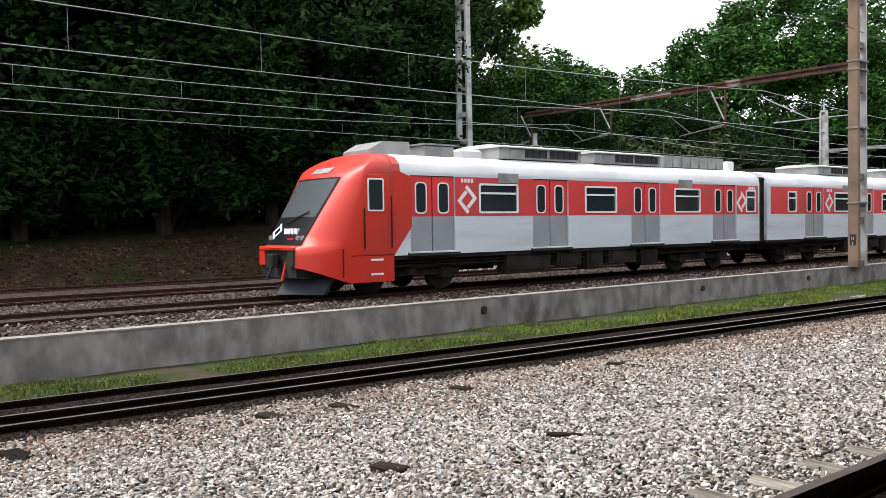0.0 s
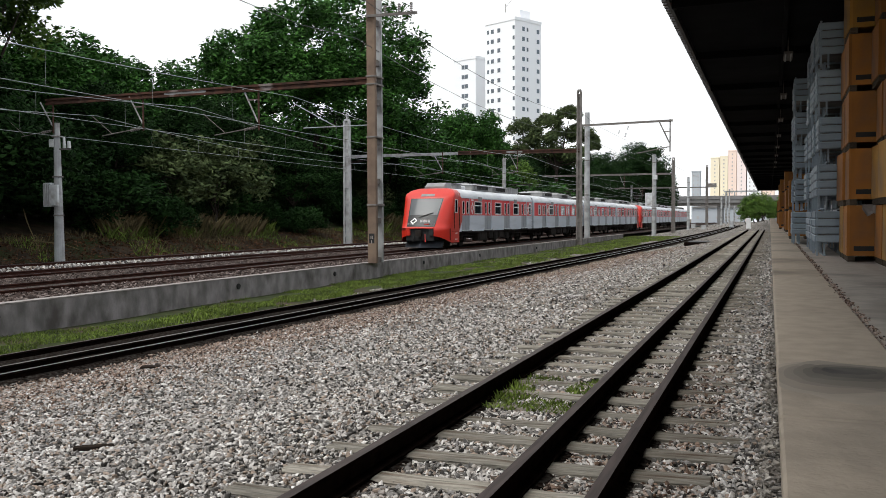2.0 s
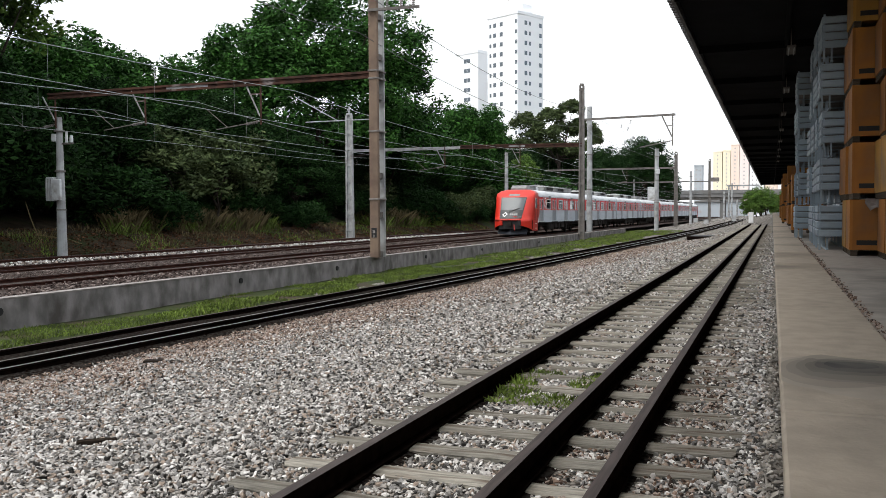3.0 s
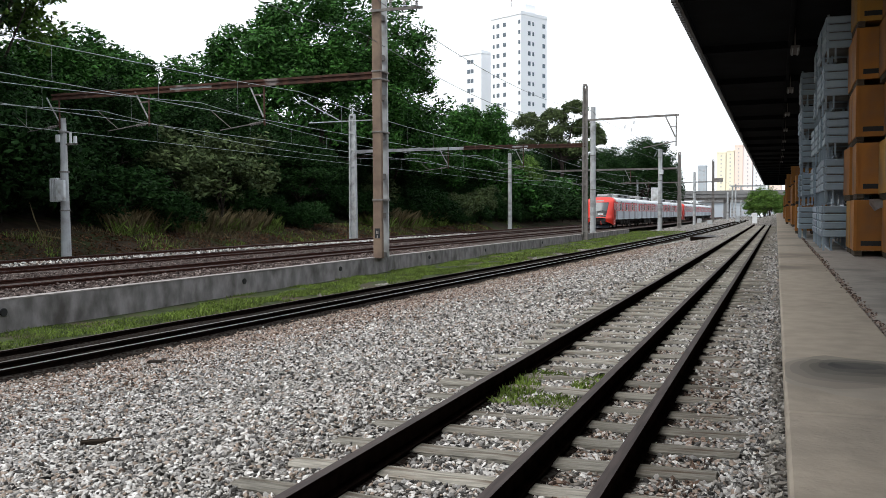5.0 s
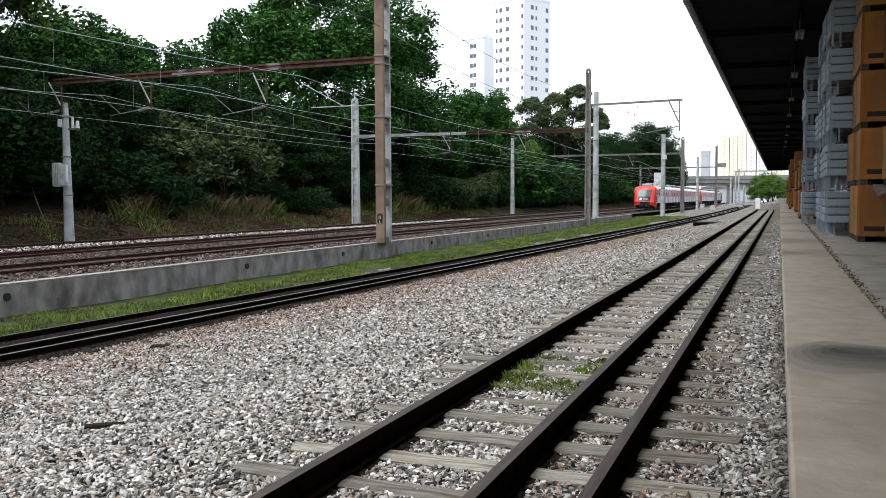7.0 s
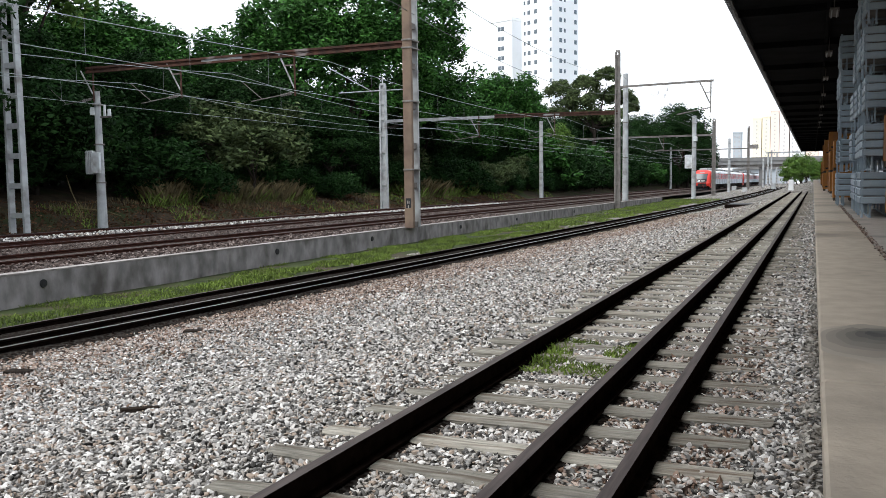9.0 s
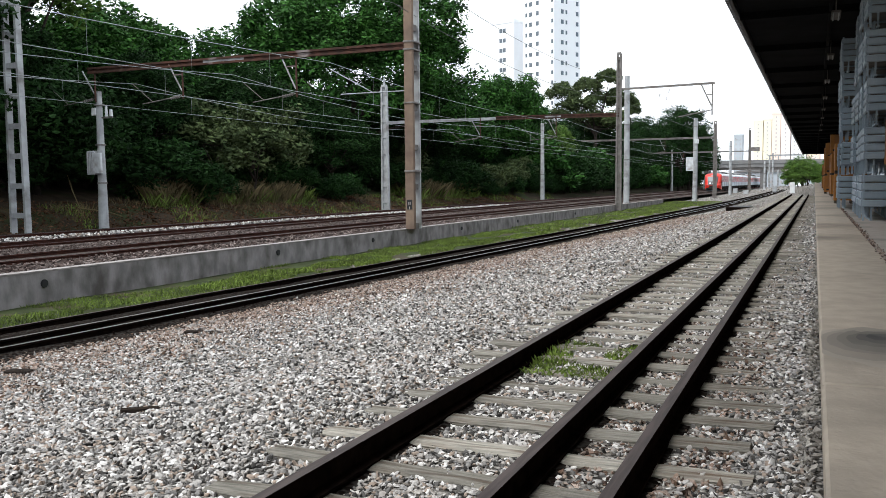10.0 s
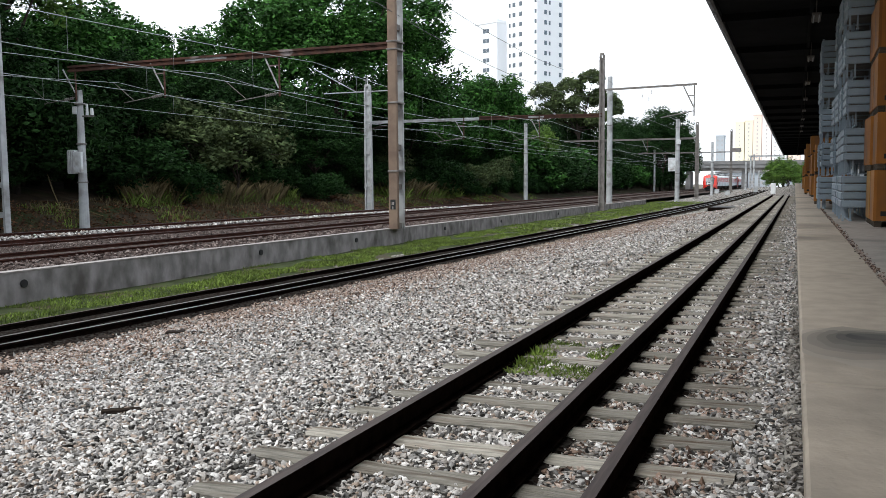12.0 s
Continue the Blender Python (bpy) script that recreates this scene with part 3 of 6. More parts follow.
def nose_half(z):
    """Half width of the face: it narrows downwards."""
    if z < 1.25:
        return 0.82
    return 0.85 + 0.10 * (z - 1.25) if z < 2.9 else 1.015 - 0.35 * (z - 2.9)


def cab_row(z, low=False):
    """One level of the nose's side, from the edge of the face back to the cab door."""
    m, f = nose_half(z), nose_y(z)
    hw = float(np.interp(z, (2.98, 3.16, 3.34, 3.45), (1.5, 1.47, 1.28, 0.9)))
    ys = 1.2 + 0.25 * max(0.0, z - 1.25)
    ys = max(ys, f + 0.12)
    out = []
    for k in range(8):
        u = k / 7
        a, b, c = (1 - u) ** 2, 2 * u * (1 - u), u * u
        out.append((a * m + b * min(hw, 1.36) + c * hw, a * f + b * (f + 0.28 * (ys - f)) + c * ys))
    out.append((hw, max(ys + 0.1, 1.95)))
    out.append((hw, 2.42))
    return [(x, y, 0.36 + 0.38 * min(1.0, max(0.0, (1.15 - y) / 1.0)) if low else z) for x, y in out]


def build_mesh_set():
    out = {}
    fg, inner = frame_geo(1.40, 0.78, 0.05, 0.025)
    out["win_frame"] = fg.mesh("window_frame", T_WHITE)
    out["win_pane"] = Geo().add([(-0.03, *p) for p in inner], [tuple(range(len(inner)))]).mesh("pane", T_GLASS)
    out["win_bar"] = Geo().box(-0.02, 0.012, -0.63, 0.63, 0.11, 0.16).mesh("transom_bar", T_WHITE)
    fg, inner = frame_geo(0.62, 0.78, 0.05, 0.025)
    out["end_frame"] = fg.mesh("window_frame", T_WHITE)
    out["end_pane"] = Geo().add([(-0.03, *p) for p in inner], [tuple(range(len(inner)))]).mesh("pane", T_GLASS)
    fg, inner = frame_geo(0.36, 0.78, 0.03, 0.02, 0.11)
    out["door_frame"] = fg.mesh("door_window_frame", T_WHITE)
    out["door_pane"] = Geo().add([(0.004, *p) for p in inner], [tuple(range(len(inner)))]).mesh("pane", T_GLASS)
    leaf = Geo()
    hw = DW / 4
    leaf.box(-0.03, 0, -hw + 0.016, hw - 0.016, 0.0, 0.86, 0)
    leaf.box(-0.03, 0, -hw + 0.016, hw - 0.016, 0.86, 1.85, 1)
    out["leaf"] = leaf.mesh("door_leaf", T_DOOR, T_BAND)
    out["step"] = Geo().box(0, 0.09, -0.80, 0.80, -0.035, 0.0, c=0.01).box(0, 0.085, -0.80, 0.80, -0.10, -0.035, 1).mesh("door_step", T_ROOF, BLACK)
    out["logo"] = logo_geo(0.6).mesh("logo_mark", T_WHITE)
    out["vent"] = Geo().box(-0.01, 0.02, -0.36, 0.36, -0.13, 0.13, c=0.005).mesh("vent_grille", T_GEAR)
    g = Geo()
    n = 20
    for r0, r1, x0, x1 in ((0.46, 0.46, 0, 0.05), (0.43, 0.43, 0.05, 0.12), (0.16, 0.16, 0.12, 0.15)):
        g.tube((x0, 0, 0), (x1, 0, 0), r0, r1, n)
    out["wheel"] = g.mesh("wheel", T_UNDER)
    g = Geo()
    for s in (-1, 1):
        g.box(s * 1.02 - 0.07, s * 1.02 + 0.07, -1.6, 1.6, 0.42, 0.60, c=0.02)
        for yy in (-1.1, 1.1):
            g.box(s * 1.05 - 0.14, s * 1.05 + 0.14, yy - 0.17, yy + 0.17, 0.34, 0.66, c=0.03)
        g.tube((s * 1.05, 0, 0.45), (s * 1.05, 0, 0.92), 0.2, n=10)
    g.box(-1.0, 1.0, -0.25, 0.25, 0.4, 0.75)
    g.tube((-0.9, -1.1, 0.46), (0.9, -1.1, 0.46), 0.08)
    g.tube((-0.9, 1.1, 0.46), (0.9, 1.1, 0.46), 0.08)
    out["bogie"] = g.mesh("bogie", T_UNDER)
    return out


TM = build_mesh_set()
LAMP_DARK = mat("lamp_dark", (0.22, 0.22, 0.22), None, 3.0, 0.15)


def car_sides(car, y0, has_cab, number):
    doors = [d for d in DOORS]
    ops = [(d, d + DW, 1.04, 2.91) for d in doors]
    wins = []
    for a, b in zip(doors, doors[1:]):
        c = (a + DW + b) / 2 + (0.12 if a == doors[0] else 0)
        wins.append((c, TM["win_frame"], TM["win_pane"], 1.40))
    wins.append((doors[-1] + DW + 0.87, TM["end_frame"], TM["end_pane"], 0.62))
    if not has_cab:
        wins.append((doors[0] - 0.95, TM["end_frame"], TM["end_pane"], 0.62))
    ops += [(c - w / 2 + 0.03, c + w / 2 - 0.03, 2.0, 2.72) for c, _, _, w in wins]
    red = [(doors[0] + DW, doors[1]), (doors[1] + DW, doors[2]), (doors[2] + DW, doors[3]), (doors[3] + DW, CAR - 0.35)]
    if not has_cab:
        red.append((0.5, doors[0]))
    ends = sorted({v for r in red for v in r})
    zs = (SILL, 1.9, 2.90, TOP)
    for side in (1, -1):
        m = pose(side * HALF, 0, 0, 0, 0, 0) @ (Matrix.Identity(4) if side > 0 else Matrix.Scale(-1, 4, (1, 0, 0)))
        pan = side_panel(ops, y0, CAR - 0.25, zs, (1.9, 2.90, red), ends)
        body = part("side_wall", pan, [T_STEEL, T_BAND], car, m=m)
        for d in doors:
            door = part("door", Geo().box(-0.09, -0.08, 0, DW, 0, 1.87), BLACK, car, "double sliding door, red above and grey below", m=m @ pose(0, d, 1.04))
            for q in (0.25, 0.75):
                part("door_leaf", TM["leaf"], None, door, m=pose(-0.045, DW * q, 0))
                part("door_window", TM["door_pane"], None, door, m=pose(-0.04, DW * q, 1.32))
                part("door_window_frame", TM["door_frame"], None, door, m=pose(-0.045, DW * q, 1.32))
            part("door_step", TM["step"], None, door, m=pose(0.0, DW / 2, 0.0))
        for c, fr, pn, w in wins:
            win = part("window", fr, None, car, "dark tinted window in a white frame", m=m @ pose(0, c, 2.36))
            part("pane", pn, None, win)
            if w > 1:
                part("transom_bar", TM["win_bar"], None, win)
            else:
                part("transom_bar", Geo().box(-0.02, 0.012, -0.27, 0.27, 0.11, 0.16), T_WHITE, win)
        part("logo_mark", TM["logo"], None, car, "white hooked square mark", m=m @ pose(0.006, doors[0] + DW + 0.40, 2.33))
        part("logo_mark", TM["logo"], None, car, "white hooked square mark", m=m @ pose(0.006, doors[3] + DW + 0.30, 2.33))
        for start in (doors[0] + DW + 0.2, CAR - 0.95):
            for i in range(4):
                part("number_bar", Geo().box(0.004, 0.008, start + 0.11 * i, start + 0.075 + 0.11 * i, 2.76, 2.86), T_WHITE, car, m=m)
        for c in (wins[0][0] + 0.35, wins[2][0] - 0.1):
            part("vent_grille", TM["vent"], None, car, m=m @ pose(0, c, 2.9))


def underframe(car, front):
    g = Geo()
    g.box(-1.46, 1.46, front, CAR - 0.2, 0.86, 0.99)
    g.box(-1.1, 1.1, front, CAR - 0.2, 0.62, 0.86)
    part("underframe", g, T_UNDER, car)
    yy = 6.2
    for w, h in ((1.7, 0.52), (1.0, 0.4), (0.7, 0.55), (1.3, 0.42), (0.8, 0.5)):
        mt = T_UNDER
        for s in (-1, 1):
            bx = part("equipment_box", Geo().box(s * 1.2 - 0.22, s * 1.2 + 0.22, yy, yy + w, 0.88 - h, 0.88, c=0.03), mt, car)
            part("cover", Geo().box(s * 1.43 - 0.012, s * 1.43 + 0.012, yy + 0.1, yy + w - 0.1, 0.88 - h + 0.08, 0.8), mt, bx)
        yy += w + 0.25
    for s in (-1, 1):
        for a in (0.5, 0.58):
            part("pipe", Geo().tube((s * 1.3, 2.0, a + 0.2), (s * 1.3, CAR - 1.0, a + 0.2), 0.025, n=5), T_UNDER, car)
    for yb in (3.2, 15.4):
        bogie = part("bogie", TM["bogie"], None, car, m=pose(0, yb, 0))
        for s in (-1, 1):
            for dy in (-1.1, 1.1):
                part("wheel", TM["wheel"], None, bogie, m=pose(s * 0.8, dy, 0.46) @ (Matrix.Identity(4) if s > 0 else pose(0, 0, 0, 0, 0, 180)))


def roof_gear(top_car, kind):
    low = pose(0, 0, -0.1)
    def ac(y, l):
        unit = part("air_conditioner", Geo().loft([[(x, yy, z) for x, z in ((0.92, 3.58), (0.92, 3.90), (-0.92, 3.90), (-0.92, 3.58))] for yy in (y, y + l)]), T_GEAR, top_car, m=low)
        part("cover_lid", Geo().loft([[(x, yy, z) for x, z in ((1.02, 3.89), (1.02, 3.915), (0.5, 4.0), (-0.5, 4.0), (-1.02, 3.915), (-1.02, 3.89))] for yy in (y - 0.05, y + l + 0.05)]), T_LID, unit)
        for k in range(7):
            a = y + 0.1 + k * (l - 0.2) / 6
            part("lid_rib", Geo().box(-0.5, 0.5, a - 0.02, a + 0.02, 3.995, 4.015), T_GEAR, unit)
        for s in (-1, 1):
            for k, (a, b) in enumerate(((0.12, 0.26), (0.30, 0.56), (0.60, 0.96))):
                part("grille", Geo().box(s * 0.925 - 0.012, s * 0.925 + 0.012, y + l * a, y + l * b, 3.64, 3.86), BLACK if k else T_GEAR, unit)
            for k in range(9):
                a = y + l * (0.32 + 0.075 * k)
                part("louvre", Geo().box(s * 0.94 - 0.008, s * 0.94 + 0.008, a, a + 0.02, 3.64, 3.86), T_UNDER, unit)
    if kind == 0:
        g = Geo()
        g.loft([[(x, yy, z) for x, z in ((0.62, 3.55), (0.58, t), (-0.58, t), (-0.62, 3.55))] for yy, t in ((2.35, 3.68), (2.75, 3.90), (3.55, 3.92), (3.6, 3.9))])
        part("roof_box", g, T_GEAR, top_car, m=low)
        g = Geo()
        g.box(-0.7, 0.7, 4.0, 5.0, 3.58, 3.86, c=0.03)
        g.box(-0.75, 0.75, 3.95, 5.05, 3.86, 3.9)
        part("roof_box", g, T_GEAR, top_car, m=low)
        g = Geo()
        g.box(-0.6, 0.6, 5.3, 6.1, 3.58, 3.82, c=0.06)
        part("roof_box", g, T_ROOF, top_car, m=low)
        ac(6.4, 3.3)
        ac(10.3, 3.2)
        for i in range(7):
            part("resistor_bank", Geo().box(-0.7, 0.7, 14.0 + 0.5 * i, 14.4 + 0.5 * i, 3.6, 3.98), T_GEAR, top_car, m=low)
        g = Geo()
        g.box(-0.3, 0.3, 18.3, 18.7, 3.55, 3.95, c=0.03)
        part("roof_box", g, T_WHITE, top_car, m=low)
    else:
        g = Geo()
        g.box(-0.8, 0.8, 1.6, 2.0, 3.62, 3.75)
        for s in (-1, 1):
            g.tube((s * 0.6, 1.3, 3.85), (s * 0.45, 3.2, 4.2), 0.03, n=5)
            g.tube((s * 0.45, 3.2, 4.2), (s * 0.7, 1.9, 4.42), 0.03, n=5)
        g.tube((-0.9, 1.9, 4.43), (0.9, 1.9, 4.43), 0.03, n=5)
        part("pantograph", g, T_UNDER, top_car, m=low)
        ac(5.0, 3.4)
        ac(11.0, 3.4)
        g = Geo()
        g.box(-0.7, 0.7, 15.2, 17.0, 3.6, 3.9, c=0.05)
        part("roof_box", g, T_GEAR, top_car, m=low)


def cab(car):
    g = Geo()
    lows = [cab_row(0.36, True), cab_row(0.80), cab_row(1.0), cab_row(1.2)]
    lows[1] = [(x, y, max(z, l[2] + 0.02)) for (x, y, z), l in zip(lows[1], lows[0])]
    for sg in (1, -1):
        g.loft([[(sg * x, y, z) for x, y, z in r] for r in lows], False, 0, None, False)
    full = []
    for z in (1.2, 1.252, 1.5, 1.8, 2.1, 2.4, 2.7, 2.9, 2.98, 3.07, 3.16, 3.25, 3.34, 3.40, 3.45):
        r = cab_row(z)
        m, f = nose_half(z), nose_y(z)
        mid = [(m * k / 4, f - 0.10 * (1 - (k / 4) ** 2), z) for k in (-3, -2, -1, 0, 1, 2, 3)]
        full.append([(-x, y, zz) for x, y, zz in r[::-1]] + mid + r)
    g.loft(full, False, 0, None, False)
    top = full[-1]
    g.add(top, [tuple(range(len(top)))])
    part("cab_shell", g.weld(), T_RED, car, "moulded glossy red cab nose", smooth=True)
    S0 = 0.27
    rk = nose_y

    def bulge(x):
        return 0.10 * max(0.0, 1 - (x / 0.9) ** 2)

    def face(pts, d):
        return [(x, rk(z) - d - bulge(x), z) for x, z in pts]

    def ribbon(rows, d):
        g = Geo()
        lines = [face([(x * (k / 5 - 1), z) for k in range(11)], d) for x, z in rows]
        g.add([p for q in lines for p in q], [(11 * r + k, 11 * r + k + 1, 11 * r + k + 12, 11 * r + k + 11) for r in range(len(lines) - 1) for k in range(10)])
        return g
    # black mask with the windscreen set in it
    rows = [(nose_half(z) - 0.015, z) for z in (1.27, 1.5, 1.8, 2.1, 2.4, 2.7, 2.86)]
    msk = part("front_mask", ribbon(rows, 0.02), T_MASK, car, "glossy black front mask", smooth=True)
    part("windscreen", ribbon([(nose_half(z) - 0.07, z) for z in (1.92, 2.1, 2.4, 2.7, 2.82)], 0.034), T_SHIELD, msk, "large raked windscreen reflecting the sky", smooth=True)
    p = face([(-0.2, 1.78), (0.6, 2.05)], 0.08)
    part("wiper", Geo().tube(p[0], p[1], 0.018, n=5), BLACK, msk)
    lg = logo_geo(0.38)
    part("logo_mark", lg, T_WHITE, msk, m=pose(-0.46, rk(1.58) - 0.05 - bulge(0.46), 1.58) @ pose(0, 0, 0, -32.5, 0, 0) @ pose(0, 0, 0, 0, 0, -90))
    for i in range(4):
        part("letter_bar", Geo().box(-0.06 + i * 0.15, 0.06 + i * 0.15, rk(1.58) - 0.06 - bulge(i * 0.15), rk(1.58) - 0.02, 1.51, 1.65), T_WHITE, msk)
    part("letter_bar", Geo().box(0.22, 0.5, rk(1.42) - 0.05 - bulge(0.3), rk(1.42) - 0.02, 1.38, 1.43), T_RED, msk)
    for s in (-1, 1):
        for a in (0.62, 0.77):
            part("headlight", Geo().tube((s * a, rk(1.42) - 0.045 - bulge(a), 1.42), (s * a, rk(1.42) + 0.05, 1.42), 0.062, n=12), LAMP_DARK, msk)
    g = Geo()
    g.add(face([(-0.42, 2.98), (0.42, 2.98), (0.40, 3.12), (-0.40, 3.12)], 0.035), [(0, 1, 2, 3)])
    part("destination_display", g, T_GEAR, car, "small grey route display")
    part("bumper_bar", Geo().box(-0.84, 0.84, 0.03, 0.3, 1.15, 1.235, c=0.03), T_RED, car)
    part("coupler_recess", Geo().box(-0.82, 0.82, 0.14, 0.9, 0.5, 1.15), BLACK, car)
    for s in (-1, 1):
        part("buffer_plate", Geo().box(s * 0.7 - 0.13, s * 0.7 + 0.13, 0.04, 0.16, 0.78, 1.13, c=0.02), T_RED if s < 0 else BLACK, car)
        part("panel_seam", Geo().box(s * 1.47 - 0.03, s * 1.47 + 0.03, 0.995, 1.008, 0.5, 1.16), T_UNDER, car)
    g = Geo()
    g.tube((0, 0.3, 0.9), (0, -0.02, 0.9), 0.11, n=8)
    g.box(-0.17, 0.17, -0.14, 0.06, 0.74, 1.06, c=0.03)
    part("coupler", g, T_UNDER, car)
    for s in (-1, 1):
        part("air_hose", Geo().tube((s * 0.3, 0.16, 0.85), (s * 0.38, 0.0, 0.42), 0.03, n=5), T_RED if s > 0 else BLACK, car)
    g = Geo()
    g.loft([[(-1.12, y + 0.6, z), (0, y, z), (1.12, y + 0.6, z), (1.12, y + 0.7, z), (0, y + 0.1, z), (-1.12, y + 0.7, z)] for y, z in ((0.05, 0.1), (0.22, 0.34), (0.34, 0.46))])
    part("pilot_plough", g, PLOUGH, car, "dark grey obstacle deflector")
    part("front_underframe", Geo().box(-1.2, 1.2, 1.0, 2.6, 0.42, 0.95), T_UNDER, car)
    for s in (1, -1):
        m = pose(s * 1.5, 0, 0) @ (Matrix.Identity(4) if s > 0 else Matrix.Scale(-1, 4, (1, 0, 0)))
        door = part("cab_door", Geo().box(-0.02, 0.010, 1.60, 2.30, 1.02, 2.90, c=0.01), T_RED, car, "red cab door with a tall window", m=m)
        fg, inner = frame_geo(0.46, 0.78, 0.035, 0.02, 0.05)
        part("window_frame", fg, T_WHITE, door, m=pose(0.012, 1.90, 2.42))
        part("pane", Geo().add([(0.018, *p) for p in inner], [tuple(range(len(inner)))]), T_GLASS, door, m=pose(0, 1.90, 2.42))
        part("grab_rail", Geo().tube((0.03, 1.57, 1.15), (0.03, 1.57, 2.1), 0.018, n=5), T_UNDER, door)
        part("grab_rail", Geo().tube((0.05, 2.33, 1.15), (0.05, 2.33, 2.4), 0.018, n=5), T_UNDER, door)
        part("seam", Geo().box(-0.002, 0.008, 1.2, 2.42, 0.985, 1.0), T_UNDER, car, m=m)
        # red wedge running back onto the steel side
        g = Geo()
        g.add([(0.006, 2.40, 0.36), (0.006, 2.42, 0.96), (0.006, 2.96, 1.65), (0.006, 2.96, 2.86), (0.006, 2.60, 3.0), (0.006, 2.40, 3.0)], [(0, 1, 2, 3, 4, 5)])
        part("red_wedge", g, T_RED, car, m=m)
        part("wedge_top", Geo().loft([[(x + 0.012 * (1 if x > 0 else -1), y, z + 0.006) for x, y, z in roof_ring(y)] for y in (2.40, 2.62)], caps=False, close=False), T_RED, car) if s > 0 else None
        for z in (0.52, 0.86):
            part("step_plate", Geo().box(0, 0.012, 1.75, 2.1, z, z + 0.05), T_WHITE, car, m=m)


CABS = {0: "front", 3: "rear", 4: "front", 7: "rear"}
CARS = []
for i in range(8):
    has_cab = i in CABS
    car = thing("train_car", pose(0, 0, 0), "red and grey electric commuter train car" + (", driving car with red nose" if has_cab else ""), "train car", "cars of the train")
    y0 = 2.4 if has_cab else 0.25
    car_sides(car, y0, has_cab, i)
    g = Geo().loft([roof_ring(y0), roof_ring(CAR - 0.25)], caps=False, close=False)
    part("roof", g, T_ROOF, car, smooth=True)
    g = Geo()
    for yy in ([CAR - 0.25] if has_cab else [0.25, CAR - 0.25]):
        g.add([(HALF, yy, SILL), (-HALF, yy, SILL), *roof_ring(yy)[::-1]], [tuple(range(11))])
    g.box(-HALF + 0.08, HALF - 0.08, y0, CAR - 0.26, SILL, SILL + 0.1)
    g.box(-0.02, 0.02, y0, CAR - 0.26, SILL, TOP)
    part("end_wall", g, T_STEEL, car)
    for yy in ([CAR - 0.25] if has_cab else [CAR - 0.25, 0]):
        g = Geo()
        for k in range(5):
            e = 0.03 if k % 2 else 0.0
            g.box(-1.38 + e, 1.38 - e, yy + 0.05 * k, yy + 0.05 * k + 0.05, 0.92, 3.22 - e)
        part("gangway", g, T_UNDER, car, "dark rubber gangway bellows")
    underframe(car, y0)
    roof_gear(car, 0 if i % 4 in (0, 3) else 1)
    if has_cab:
        cab(car)
    CARS.append(car)




# ---- masts, portals and wires ----
def on_up(x, y):
    """Height of the main line's bed at a world place."""
    return (UP @ Vector((x, y, 0))).z


def insulator(p, q, parent):
    g = Geo()
    p, q = Vector(p), Vector(q)
    for i in range(5):
        a = p.lerp(q, (i + 0.15) / 5)
        b = p.lerp(q, (i + 0.65) / 5)
        g.tube(a, b, 0.07, 0.05, 8)
    return part("insulator", g, MAST_DARK, parent)


def h_mast(x, y, z, h, label, group):
    """Concrete mast with two flanges and a recessed web, iron bands and a kilometre plate."""
    t = thing("catenary_mast", pose(x, y, z, 0, 0, 0.6), label, "mast", group)
    g = Geo()
    g.loft([[(a * s, b, zz) for a, b in ((-0.19, -0.20), (-0.17, -0.22), (0.17, -0.22), (0.19, -0.20), (0.19, -0.06), (-0.19, -0.06))] for zz, s in ((0, 1.0), (h, 0.92))])
    part("front_flange", g, MAST_BROWN, t)
    g = Geo()
    g.loft([[(a * s, b, zz) for a, b in ((-0.16, 0.46), (0.16, 0.46), (0.16, 0.54), (-0.16, 0.54))] for zz, s in ((0, 1.0), (h, 0.92))])
    part("rear_flange", g, MAST_GREY, t)
    zz = 0.0
    while zz < h:
        part("batten", Geo().box(-0.07, 0.07, -0.06, 0.46, zz, zz + 0.22), MAST_DARK, t)
        zz += 1.55
    for zz in (2.25, 4.9, 6.95, 7.25):
        if zz < h:
            part("iron_band", Geo().box(-0.21, 0.21, -0.245, 0.56, zz, zz + 0.06, c=0.01), MAST_DARK, t)
    pl = part("kilometre_plate", Geo().box(-0.11, 0.11, -0.235, -0.221, 0.78, 1.16), BLACK, t, "small black plate with worn figures")
    g = Geo()
    for a, b in ((-0.05, 1.0), (0.01, 1.0), (-0.02, 0.82)):
        g.box(a, a + 0.035, -0.240, -0.236, b - 0.05, b + 0.07)
    part("figure_bars", g, COPING, pl)
    return t


def slotted_mast(x, y, z, h, w, label, group, material, turn=0, web=True):
    """Concrete ladder mast: two legs with rungs between."""
    t = thing("catenary_mast", pose(x, y, z, 0, 0, turn), label, "mast", group)
    for s in (-1, 1):
        g = Geo()
        g.loft([[(s * (w / 2 - 0.05) * k + a, b, zz) for a, b in ((-0.06, -0.14), (0.06, -0.14), (0.06, 0.14), (-0.06, 0.14))] for zz, k in ((0, 1), (h, 0.72))])
        part("leg", g, material, t)
    if web:
        part("web", Geo().box(-w * 0.3, w * 0.3, -0.03, 0.03, 0, h - 0.2), MAST_DARK if material is MAST_DARK else material, t)
    zz = 0.9
    while zz < h - 0.3:
        k = 1 - 0.28 * zz / h
        part("rung", Geo().box(-(w / 2 - 0.1) * k, (w / 2 - 0.1) * k, -0.11, 0.11, zz, zz + 0.22), material, t)
        zz += 1.25
    part("cap", Geo().box(-w * 0.33, w * 0.33, -0.16, 0.16, h, h + 0.16, c=0.03), material, t)
    return t


